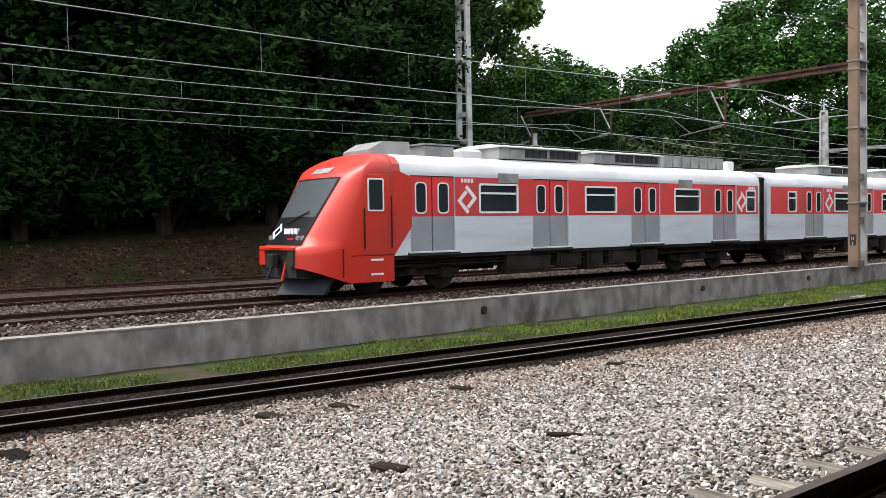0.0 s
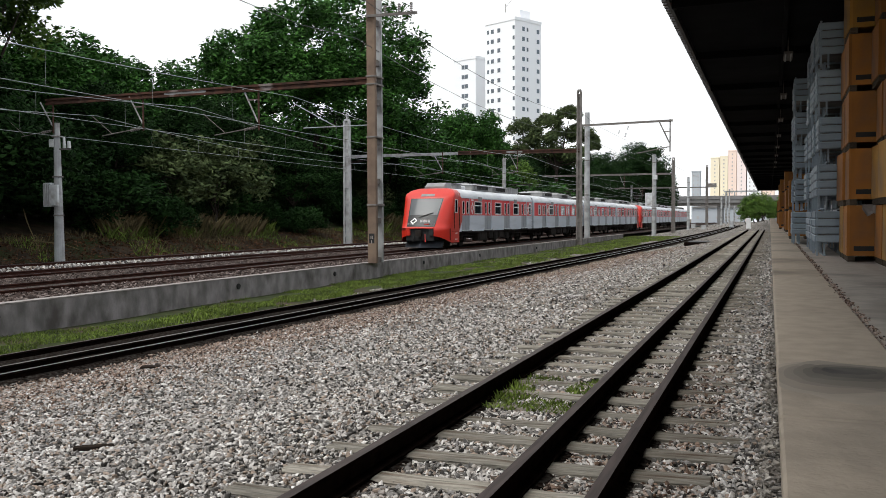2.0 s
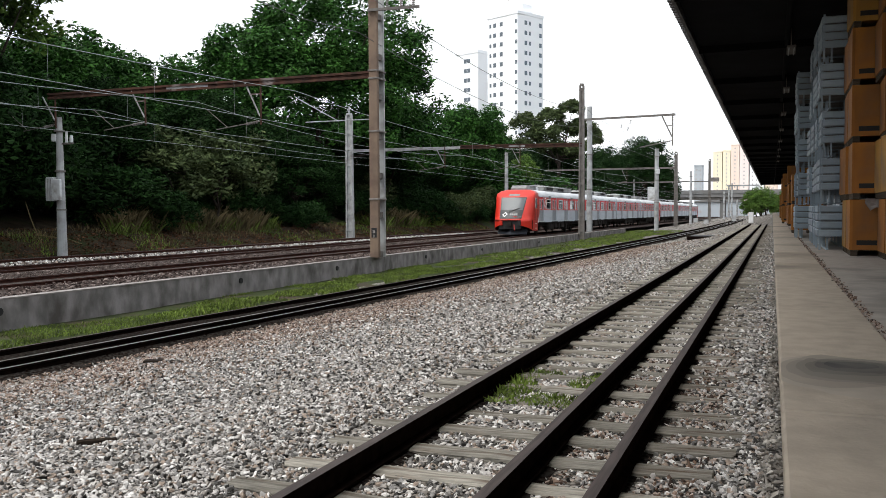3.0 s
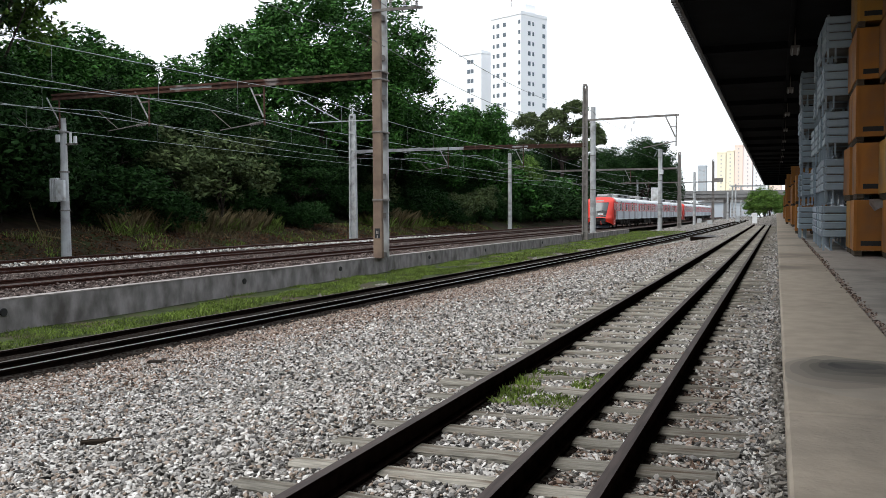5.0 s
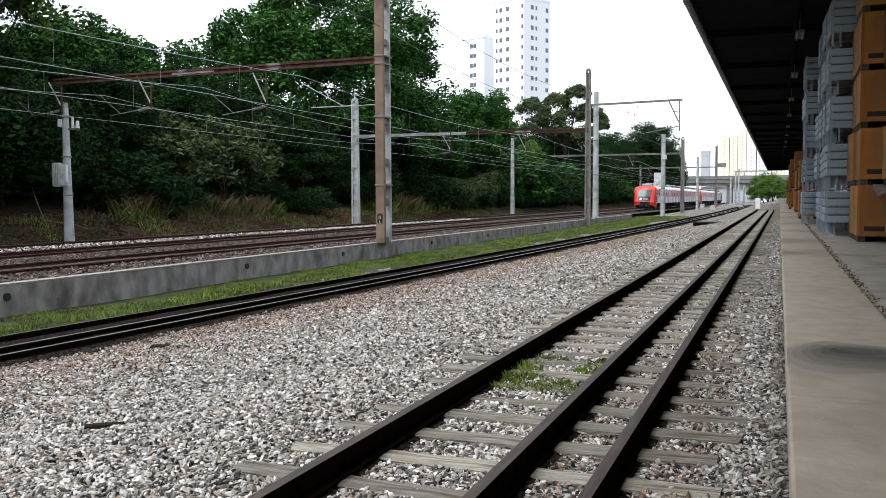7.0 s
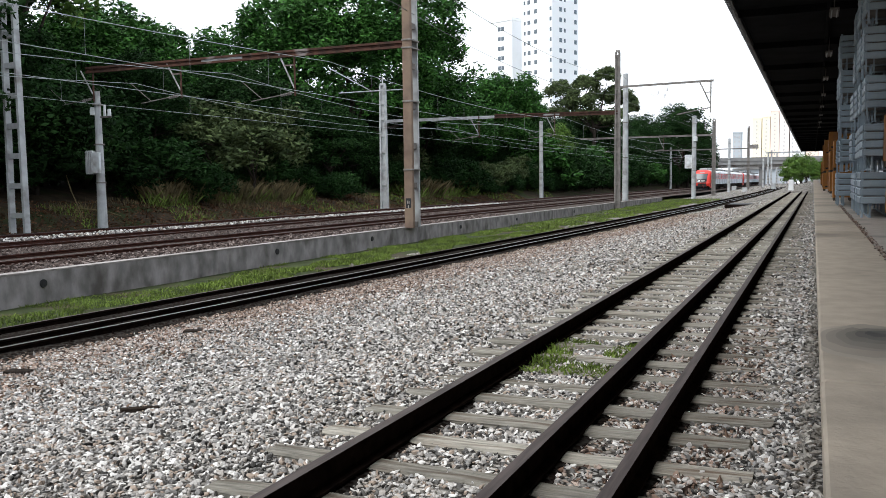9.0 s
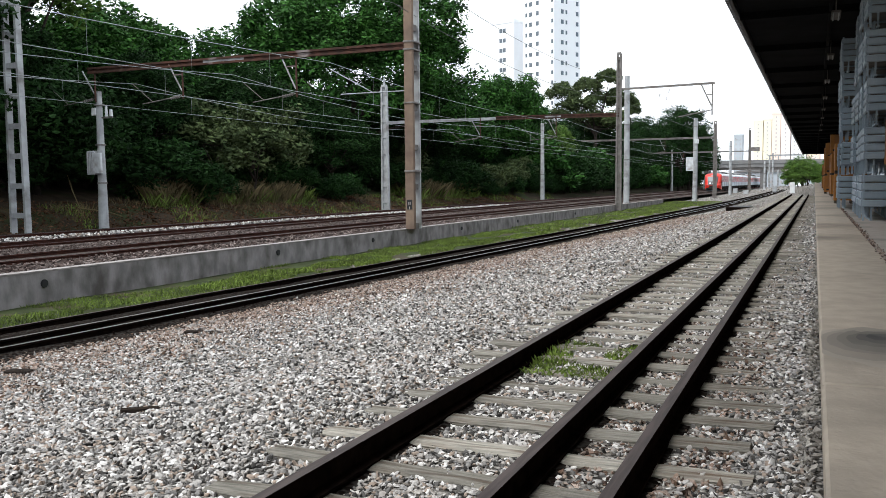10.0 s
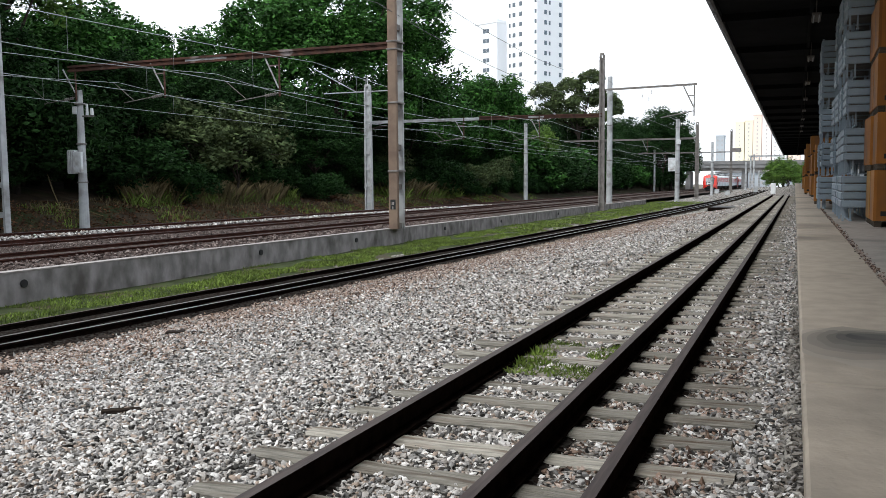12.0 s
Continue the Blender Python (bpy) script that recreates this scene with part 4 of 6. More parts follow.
def round_mast(x, y, z, h, r0, r1, label, group, material):
    t = thing("catenary_mast", pose(x, y, z), label, "mast", group)
    part("shaft", Geo().tube((0, 0, 0), (0, 0, h), r0, r1, 14), material, t, smooth=False)
    for zz in (h * 0.35, h * 0.62, h * 0.9):
        part("iron_band", Geo().tube((0, 0, zz), (0, 0, zz + 0.07), r0 * 1.02, r0 * 0.98, 14), MAST_DARK, t)
    part("footing", Geo().tube((0, 0, -0.1), (0, 0, 0.12), r0 * 1.5, r0 * 1.4, 14), CONCRETE, t)
    return t


MAIN = "overhead line masts"
h_mast(-14.78, 30.5, on_up(-14.78, 30.5) - 0.02, 10.6, "tall brown-stained concrete mast of two flanges with open slots", MAIN)
zc = -1.12
mc = slotted_mast(-14.9, 68.6, zc, 12.6, 0.46, "tall dark slotted concrete mast on the grass", MAIN, MAST_DARK)
round_mast(-15.7, 75.5, on_up(-15.7, 75.5) - 0.2, 11.2, 0.27, 0.22, "thick grey concrete mast behind the wall", MAIN, MAST_GREY)
md = round_mast(-31.0, 30.6, on_up(-31, 30.6) - 0.42, 6.6, 0.24, 0.13, "tapered grey concrete mast with a cabinet", MAIN, MAST_GREY)
cb = part("equipment_cabinet", Geo().box(-0.62, -0.16, -0.3, 0.16, 2.75, 3.85, c=0.03), WHITE_METAL, md, "pale grey metal cabinet strapped to the mast")
for i in range(5):
    part("rib", Geo().box(-0.60 + 0.1 * i, -0.56 + 0.1 * i, -0.315, -0.3, 2.8, 3.78), MAST_GREY, cb)
part("equipment_cabinet", Geo().box(-0.22, 0.28, -0.34, -0.2, 2.8, 3.75, c=0.02), WHITE_METAL, md)
part("lamp_box", Geo().box(-0.35, -0.08, -0.16, 0.16, 5.5, 5.85, c=0.02), WHITE_METAL, md)
part("bracket", Geo().box(0.0, 0.8, -0.03, 0.03, 5.35, 5.43), MAST_DARK, md)
part("insulator", Geo().tube((0.42, 0, 5.43), (0.42, 0, 5.95), 0.07, 0.05), WHITE_METAL, md)
part("insulator", Geo().tube((0.7, 0, 5.43), (0.7, 0, 5.75), 0.09, 0.07), WHITE_METAL, md)
me_ = slotted_mast(-31.0, 26.0, on_up(-31, 26) - 0.45, 13.5, 0.95, "tall grey ladder-shaped concrete mast", MAIN, MAST_GREY, web=False)
mb = slotted_mast(-31.0, 59.3, on_up(-31, 59.3) - 0.55, 9.8, 0.62, "light grey concrete mast with small slots", MAIN, MAST_GREY)
m3 = round_mast(-31.0, 100.2, on_up(-31, 100.2) - 0.5, 9.5, 0.26, 0.2, "slender grey concrete mast", MAIN, MAST_GREY)
round_mast(-31.0, 150.0, on_up(-31, 150) - 0.6, 9.4, 0.26, 0.2, "slender grey concrete mast", MAIN, MAST_GREY)
round_mast(-31.0, 198.0, on_up(-31, 198) - 0.6, 9.8, 0.28, 0.2, "slender grey concrete mast", MAIN, MAST_GREY)
ms = round_mast(-13.0, 99.2, -1.05, 9.4, 0.27, 0.22, "pale concrete mast carrying a white sign board", MAIN, MAST_GREY)
part("sign_board", Geo().box(-0.98, -0.18, -0.2, -0.05, 3.6, 5.1, c=0.03), WHITE_METAL, ms, "blank white board")
part("lamp_box", Geo().box(-0.1, 0.35, -0.3, 0.1, 6.6, 7.1, c=0.04), WHITE_METAL, ms)
slotted_mast(-13.0, 118.5, -1.15, 10.2, 0.5, "dark slotted concrete mast", MAIN, MAST_DARK)
round_mast(-13.4, 143.5, -1.2, 8.8, 0.24, 0.2, "slender grey concrete mast", MAIN, MAST_GREY)
ml = slotted_mast(-13.0, 177.0, -1.4, 12.6, 0.55, "dark slotted concrete mast with lamps", MAIN, MAST_DARK)
part("lamp_box", Geo().box(0.2, 1.8, -0.3, 0.3, 8.3, 9.1, c=0.05), MAST_DARK, ml)
for yy, hh in ((216.0, 7.6), (236.0, 9.6), (252.0, 10.5), (283.0, 10.5)):
    round_mast(-12.5, yy, -1.9, hh, 0.26, 0.2, "distant grey concrete mast", MAIN, MAST_GREY)


def portal(name, p, q, depth, label, material):
    """A flat lattice beam between two masts."""
    p, q = Vector(p), Vector(q)
    t = thing(name, Matrix.Translation(p), label, "portal beam", "portal beams")
    d = q - p
    for zz in (0, depth):
        part("chord", Geo().beam((0, 0, zz), d + Vector((0, 0, zz)), 0.14, 0.09), material, t)
    n = max(6, int(d.length / 0.9))
    for i in range(n):
        a, b = d * (i / n), d * ((i + 1) / n)
        up_ = i % 2
        part("lacing", Geo().beam(a + Vector((0, 0, depth * up_)), b + Vector((0, 0, depth * (1 - up_))), 0.03, 0.12), material, t)
    part("web_plate", Geo().beam(Vector((0, 0.02, depth / 2)), d + Vector((0, 0.02, depth / 2)), 0.02, depth), material, t)
    part("gusset", Geo().beam(d * 0.47 + Vector((0, 0, depth / 2)), d * 0.60 + Vector((0, 0, depth / 2)), 0.04, depth), MAST_GREY, t)
    return t


def hanger(x, y, z, drop, reach, label="bracket arm hanging from the beam that steadies the wire"):
    """Drop tube with its stay and steady arm."""
    t = thing("wire_hanger", pose(x, y, z), label, "bracket", "wire hangers")
    part("drop_tube", Geo().tube((0, 0, 0.25), (0, 0, -drop), 0.04), RUST, t)
    part("stay", Geo().beam((-0.75, 0, 0.1), (-0.05, 0, -drop + 0.35), 0.035, 0.055), MAST_GREY, t)
    part("tie", Geo().beam((-0.5, 0, -0.38), (0, 0, -0.38), 0.04, 0.05), RUST, t)
    part("steady_arm", Geo().tube((0, 0, -drop + 0.15), (-reach, 0, -drop - 0.12), 0.022, n=6), MAST_DARK, t)
    part("stay_rod", Geo().tube((-reach * 0.75, 0, -drop - 0.05), (-reach * 1.25, 0, -drop + 0.8), 0.014, n=6), MAST_DARK, t)
    insulator((-0.2, 0, -drop + 0.12), (-0.75, 0, -drop + 0.05), t)
    return t


portal("portal_beam", (-14.78, 30.5, 6.78), (-31.4, 30.4, 6.78), 0.19, "rusty lattice portal beam with pale gusset plates", RUST)
hanger(-20.0, 30.46, 6.78, 1.65, 2.2)
hanger(-25.9, 30.43, 6.78, 1.45, 2.3)
hanger(-31.0, 30.40, 6.78, 1.35, 2.3)
portal("portal_beam", (-14.9, 68.6, 6.65), (-24.0, 65.0, 6.5), 0.22, "rusty lattice portal beam", RUST)
portal("portal_beam", (-24.0, 65.0, 6.5), (-31.3, 60.0, 6.15), 0.13, "pale grey lattice portal beam", MAST_GREY)
hanger(-19.5, 66.7, 6.55, 1.6, 2.2)
hanger(-25.0, 64.2, 6.4, 1.5, 2.2)
for yy, zz in ((118.5, 7.0), (177.0, 6.9)):
    portal("portal_beam", (-13.0, yy, zz), (-31.0, yy, zz), 0.14, "dark grey lattice portal beam far down the line", MAST_DARK)
    hanger(-19.5, yy, zz, 1.8, 2.2)
    hanger(-25.5, yy, zz, 1.8, 2.2)
portal("portal_beam", (-13.0, 236, 7.4), (-5.0, 236, 7.4), 0.3, "grey lattice portal beam far down the line", MAST_GREY)

arm = thing("cantilever_arm", pose(-14.9, 68.6, 8.75), "long grey cantilever beam with a hanging frame at its end", "bracket")
part("beam", Geo().beam((0, 0, 0), (7.3, 0, 0.1), 0.12, 0.16), MAST_DARK, arm)
part("drop_tube", Geo().tube((7.1, 0, 0.2), (7.1, 0, -2.3), 0.05), MAST_DARK, arm)
part("stay", Geo().tube((6.3, 0, 0), (7.05, 0, -1.6), 0.05), MAST_DARK, arm)
part("tie", Geo().tube((6.7, 0, -0.75), (7.1, 0, -0.75), 0.04), MAST_DARK, arm)
part("steady_arm", Geo().tube((7.1, 0, -1.9), (4.6, 0, -2.35), 0.04), MAST_DARK, arm)
insulator((6.9, 0, -1.95), (6.2, 0, -2.05), arm)
for k, (a, b) in enumerate(((3.9, -0.2), (3.7, -0.75), (3.2, -0.5))):
    insulator((a, 0, b), (a - 0.06, 0, b - 0.3), arm)

top_b = thing("cantilever_arm", pose(-31.0, 59.3, 8.3), "grey bracket arm at the mast head", "bracket")
part("arm_tube", Geo().tube((-1.5, -4, -0.25), (2.3, 0.3, 0.25), 0.04), MAST_GREY, top_b)
part("spike", Geo().tube((0, 0, 0), (0, 0, 1.3), 0.05), MAST_GREY, top_b)
part("stay", Geo().tube((-2.3, -4, 1.6), (0, -1.8, 0), 0.04), MAST_GREY, top_b)

head = thing("feeder_bracket", pose(-14.95, 30.2, 9.3), "insulators on a cross arm at the mast head", "bracket")
part("cross_arm", Geo().beam((0, 0, 0), (2.1, 0.2, 0), 0.08, 0.1), MAST_DARK, head)
for a in (0.8, 1.4, 1.9):
    insulator((a, 0.1, 0.05), (a, 0.1, 0.4), head)


def wire(name, pts, r, material, label):
    g = Geo()
    rings = []
    for x, y, z in pts:
        rings.append([(x + r * math.cos(k * math.pi / 2.5), y, z + r * math.sin(k * math.pi / 2.5)) for k in range(5)])
    g.loft(rings)
    return tagged(part(name, g, material, label=label), category="wire")


SUP = [-12.0, 30.3, 66.5, 118.5, 177.0, 236.0, 300.0]


def catenary(x, zc_, zm, sag, shift):
    """Contact wire, sagging messenger wire and droppers over one track."""
    base = lambda y: on_up(x, y) + 0.15
    wire("contact_wire", [(x - 0.005 * y, y, zc_ + base(y)) for y in range(-20, 301, 20)], 0.011, WIRE, "thin pale overhead contact wire over the track")
    pts = []
    drops = thing("wire_droppers", pose(0, 0, 0), "thin vertical dropper wires between two overhead wires", "wire", kind="stuff")
    g = Geo()
    for a, b in zip(SUP, SUP[1:]):
        n = 10
        for i in range(n):
            u = i / n
            y = a + (b - a) * u
            z = zm - sag * 4 * u * (1 - u)
            pts.append((x - 0.005 * y, y, z + base(y)))
            if y < 130 and i:
                g.tube((x - 0.005 * y, y, zc_ + base(y)), (x - 0.005 * y, y, z + base(y)), 0.005, n=3)
    wire("messenger_wire", pts, 0.012, WIRE, "pale sagging messenger wire above the contact wire")
    part("droppers", g, WIRE, drops)


catenary(-18.1, 5.12, 6.5, 0.5, 0)
catenary(-22.9, 5.1, 6.3, 0.75, 0)
catenary(-28.2, 5.1, 6.2, 0.75, 0)
wire("contact_wire", [(-9.6 - 0.001 * y, y, 6.45) for y in range(69, 300, 30)], 0.014, WIRE, "thin pale overhead wire over the yard")
for x, z in ((-14.2, 9.55), (-14.6, 8.2)):
    wire("feeder_wire", [(x - 0.004 * y, y, z - 0.9 * (1 - ((y - 49) / 20) ** 2 if 29 <= y <= 69 else 0.35)) for y in range(-11, 121, 4)], 0.013, WIRE_DARK, "thin dark feeder wire along the masts")


# ---- goods on the platform ----
def slat_crate_mesh():
    """Pressed-steel stillage: ribbed walls with slots, four legs."""
    w, l, h, lz = 1.1, 1.2, 0.68, 0.3
    parts = {}
    h4 = h / 4 - 0.022
    prof = ((0, 0), (0.018, 0.02), (0.018, h4 - 0.02), (0, h4), (-0.02, h4), (-0.02, 0))
    parts["slat_x"] = Geo().loft([[(x, -q, z) for q, z in prof] for x in (0.02, w - 0.02)]).mesh("slat", CRATE_GREY)
    parts["slat_y"] = Geo().loft([[(-q, y, z) for q, z in prof] for y in (0.02, l - 0.02)]).mesh("slat", CRATE_GREY)
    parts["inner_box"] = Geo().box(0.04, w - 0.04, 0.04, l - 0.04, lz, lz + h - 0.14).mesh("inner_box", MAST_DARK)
    parts["corner_post"] = Geo().box(-0.02, 0.02, -0.02, 0.02, 0.0, 0.985).mesh("corner_post", CRATE_GREY)
    parts["leg"] = Geo().box(-0.018, 0.018, -0.018, 0.018, 0.0, 0.30).mesh("leg", CRATE_GREY)
    parts["skid"] = Geo().box(-0.025, 0.025, 0.0, l, 0.0, 0.03).mesh("skid", CRATE_GREY)
    return parts, w, l


CP, CW, CL = slat_crate_mesh()
crate0 = None


def slat_crate(m):
    global crate0
    if crate0:
        return copy_thing(crate0, m)
    crate0 = thing("steel_crate", m, "grey-blue ribbed steel stacking crate on short legs", "crate", "stacked steel crates")
    for i in range(4):
        z = 0.285 + i * 0.17
        part("slat", CP["slat_x"], None, crate0, m=pose(0, 0, z))
        part("slat", CP["slat_x"], None, crate0, m=pose(CW, CL, z, 0, 0, 180))
        part("slat", CP["slat_y"], None, crate0, m=pose(0, 0, z))
        part("slat", CP["slat_y"], None, crate0, m=pose(CW, CL, z, 0, 0, 180))
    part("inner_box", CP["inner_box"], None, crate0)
    for x in (0.03, CW - 0.03):
        for y in (0.03, CL - 0.03):
            part("corner_post", CP["corner_post"], None, crate0, m=pose(x, y, 0))
    for x in (0.18, CW / 2, CW - 0.18):
        for y in (0.1, CL - 0.1):
            part("leg", CP["leg"], None, crate0, m=pose(x, y, 0))
        part("skid", CP["skid"], None, crate0, m=pose(x, 0, 0))
    return crate0


rc = random.Random(21)
FLOOR = PZ - 0.004
for y0, x0, n in ((19.8, 0.92, 5), (21.15, 0.90, 5), (22.5, 0.93, 5), (23.85, 0.90, 5), (27.6, 0.66, 5), (28.95, 0.64, 5), (30.3, 0.66, 4)):
    for k in range(n):
        slat_crate(PF @ pose(x0 + rc.uniform(-0.04, 0.04), y0 + rc.uniform(-0.03, 0.03), FLOOR + 0.985 * k, 0, 0, rc.uniform(-1.5, 1.5)))
for y0, x0, n in ((19.8, 2.3, 5), (21.15, 2.3, 5), (27.6, 2.1, 5)):
    for k in range(n):
        slat_crate(PF @ pose(x0, y0, FLOOR + 0.985 * k))


def board_box(m, material, label, w=1.15, l=1.05, h=0.93):
    """Painted plywood bin on a skid, with a fork slot, worn rim and batten corners."""
    t = thing("storage_bin", m, label, "bin", "stacked storage bins")
    for a, b, c, d in ((0, w, 0, 0.03), (0, w, l - 0.03, l), (0, 0.03, 0.03, l - 0.03), (w - 0.03, w, 0.03, l - 0.03)):
        part("panel", Geo().box(a, b, c, d, 0.11, 0.11 + h, c=0.006), material, t)
    part("bottom", Geo().box(0.03, w - 0.03, 0.03, l - 0.03, 0.11, 0.15), material, t)
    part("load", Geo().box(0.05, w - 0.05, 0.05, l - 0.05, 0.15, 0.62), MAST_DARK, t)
    for x in (0.0, w - 0.05):
        part("corner_batten", Geo().box(x, x + 0.05, -0.018, 0.0, 0.11, 0.11 + h), material, t)
    for x in (0.02, w / 2 - 0.05, w - 0.14):
        part("skid", Geo().box(x, x + 0.12, 0, l, 0, 0.11), WOOD_DARK, t)
    part("fork_slot", Geo().box(0.12, 0.48, -0.006, -0.001, 0.2, 0.29), BLACK, t, "dark fork slot")
    return t


for k in range(5):
    for y0, x0 in ((17.5, 1.36), (18.6, 1.36), (16.35, 1.72), (15.2, 1.74), (17.4, 2.62), (14.0, 1.8)):
        if k == 4 and y0 in (15.2, 14.0):
            continue
        yellow = rc.random() < (0.75 if k < 2 else 0.3)
        board_box(PF @ pose(x0 + rc.uniform(-0.05, 0.05), y0 + rc.uniform(-0.02, 0.02), FLOOR + 1.045 * k, 0, 0, rc.uniform(-2, 2)),
                  BOX_YELLOW if yellow else BOX_ORANGE, "scuffed yellow-ochre plywood bin" if yellow else "scuffed orange-brown plywood bin")
for y0, x0, n in ((33.0, 0.62, 2), (46.0, 0.72, 2), (47.3, 0.72, 2), (49.0, 0.7, 3), (54.0, 0.5, 2), (60.0, 0.6, 3), (70.0, 0.6, 3), (84.0, 0.6, 2)):
    for k in range(n):
        board_box(PF @ pose(x0, y0, FLOOR + 1.045 * k), BOX_ORANGE, "brown wooden bin farther along the platform")
sheet = thing("torn_sheet", PF @ pose(1.55, 17.3, FLOOR + 1.055), "crumpled torn grey plastic sheet over a bin rim", "sheet")
g = Geo()
nn = 7
v = [(0.09 * i, -0.02 - 0.02 * math.sin(i * 2.1 + j), 0.12 - 0.075 * j * (0.4 + 0.6 * abs(math.sin(i * 1.3)))) for j in range(4) for i in range(nn)]
g.add(v, [(j * nn + i, j * nn + i + 1, (j + 1) * nn + i + 1, (j + 1) * nn + i) for j in range(3) for i in range(nn - 1)])
part("sheet_fold", g, COPING, sheet)
sheet.location.z -= 0.12

for j in range(8):
    lt = thing("tube_light", PF @ pose(0.43, 25.9 + 8.8 * j, RZ - 0.47), "unlit fluorescent fitting hung under the roof", "lamp", "roof lights")
    part("housing", Geo().box(-0.12, 0.12, 0, 1.25, 0.0, 0.06, c=0.01), MAST_DARK, lt)
    for x in (-0.07, 0.07):
        part("tube", Geo().tube((x, 0.04, -0.02), (x, 1.2, -0.02), 0.018), MAST_GREY, lt)
    for y in (0.2, 1.05):
        part("hanger_rod", Geo().tube((0, y, 0.05), (0, y, 0.57), 0.012, n=5), MAST_DARK, lt)

rst = random.Random(9)
# dark patch: seven stacked outlines, each smaller and darker than the last
stain = thing("damp_stain", PF, "dark patch fading outwards across the platform edge", "stain", kind="structure")
for q in range(7):
    f = (q / 6) ** 0.75
    tone = mat("damp_stain_%s" % "abcdefg"[q], tuple(a + (b - a) * f for a, b in zip((0.32, 0.27, 0.215), (0.032, 0.030, 0.026))), tuple(a + (b - a) * f for a, b in zip((0.27, 0.23, 0.185), (0.075, 0.068, 0.058))), 5.0, 0.8)
    g = Geo()
    ring = []
    for i in range(36):
        a = 2 * math.pi * i / 36
        ring.append((min(0.69, max(0.034, 0.40 + (0.44 - 0.05 * q) * math.copysign(abs(math.cos(a)) ** 0.6, math.cos(a)))),
                     5.0 + 0.04 * q + (0.52 - 0.07 * q) * math.sin(a) * (1 + 0.13 * math.sin(3 * a + 2.3 * q) + 0.09 * math.sin(7 * a + 1.7 * q) + 0.05 * math.sin(11 * a + q)), PZ + 0.001 + 0.0008 * q))
    g.add(ring, [tuple(range(36))])
    part("stain_layer", g, tone, stain)

# ---- lineside bits ----
pit = thing("drain_cover", pose(-4.8, 59.5, yard_z(-4.8, 59.5)), "dark raised rectangular pit cover in the gravel", "pit")
part("frame", Geo().box(-0.85, 0.85, -1.7, 1.7, -0.1, 0.13, c=0.02), RAIL_RUST, pit)
part("cover_plate", Geo().box(-0.7, 0.7, -1.5, 1.5, 0.13, 0.16, c=0.01), BLACK, pit)
cabn = thing("signal_cabinet", pose(-3.3, 112.0, -0.3), "tall white signal cabinet at the end of the siding", "cabinet")
part("body", Geo().box(-0.28, 0.28, -0.25, 0.25, 0, 1.4, c=0.03), T_WHITE, cabn)
part("plinth", Geo().box(-0.45, 0.45, -0.4, 0.4, -0.2, 0.08), CONCRETE, cabn)
for x, y, s in ((-11.5, 150.0, 1.3), (-14.5, 165.0, 1.5), (-8.5, 180.0, 2.0)):
    bx = thing("relay_box", pose(x, y, -1.0 - 0.002 * y), "pale lineside equipment box", "cabinet", "lineside boxes")
    part("body", Geo().box(-0.4, 0.4, -0.3, 0.3, 0, s * 0.8, c=0.03), MAST_GREY, bx)
for x, y, rz in ((-19.9, 31.5, 8), (-20.1, 52.0, 5), (-20.4, 80.0, 3)):
    blk = thing("concrete_block", UP @ pose(x, y, -0.22, 0, 0, rz), "loose pale concrete slab beside the rails", "slab", "loose slabs")
    part("slab_body", Geo().box(-0.25, 0.25, -1.1, 1.1, 0, 0.14, c=0.02), COPING, blk)
for x, y, rz, l, w in ((-9.8, 5.0, 15, 0.5, 0.1), (-9.65, 5.95, 10, 0.45, 0.09), (-5.47, 3.78, 20, 0.3, 0.07), (-5.25, 5.5, 35, 0.32, 0.018), (-10.2, 2.1, 8, 0.5, 0.12), (-9.45, 7.8, 12, 0.35, 0.09), (-9.3, 11.0, 20, 0.3, 0.08)):
    pl = thing("timber_offcut", pose(x, y, yard_z(x, y) + 0.01, 0, 0, rz), "dark broken timber half buried in the gravel", "timber", "timber offcuts")
    part("plank", Geo().box(-l / 2, l / 2, -w, w, -0.03, 0.035, c=0.012), WOOD_OIL, pl)

# ---- buildings and the bridge ----
WIN = Geo().box(-0.55, 0.55, -0.06, 0.02, -0.6, 0.6).mesh("window", PANE_FAR)
WIN_S = Geo().box(-0.35, 0.35, -0.06, 0.02, -0.55, 0.55).mesh("window", PANE_FAR)


def tower(x, y, z, w, d, h, turn, cols_f, cols_r, floors, material, label, step=2.9, roof_bits=True):
    """A block of flats: front (-y) and right (+x) faces carry windows floor by floor."""
    t = thing("apartment_tower", pose(x, y, z, 0, 0, turn), label, "building", "apartment towers")
    part("wall", Geo().box(-w / 2, w / 2, -d / 2, d / 2, 0, h), material, t)
    part("parapet", Geo().box(-w / 2 - 0.15, w / 2 + 0.15, -d / 2 - 0.15, d / 2 + 0.15, h, h + 0.9), material, t)
    if roof_bits:
        part("roof_house", Geo().box(-w * 0.2, w * 0.3, -d * 0.1, d * 0.3, h + 0.9, h + 4.0), material, t)
        part("antenna", Geo().tube((-w * 0.25, 0, h), (-w * 0.25, 0, h + 7), 0.1, n=5), MAST_DARK, t)
        part("antenna", Geo().tube((-w * 0.25, 0, h + 6), (w * 0.1, -2, h + 6.8), 0.08, n=5), MAST_DARK, t)
    for f in range(floors):
        zz = h - 2.2 - step * f
        if zz < 2:
            break
        for c, me in cols_f:
            part("window", me, None, t, m=pose(c, -d / 2, zz))
        for c, me in cols_r:
            part("window", me, None, t, m=pose(w / 2, c, zz, 0, 0, 90))
    return t


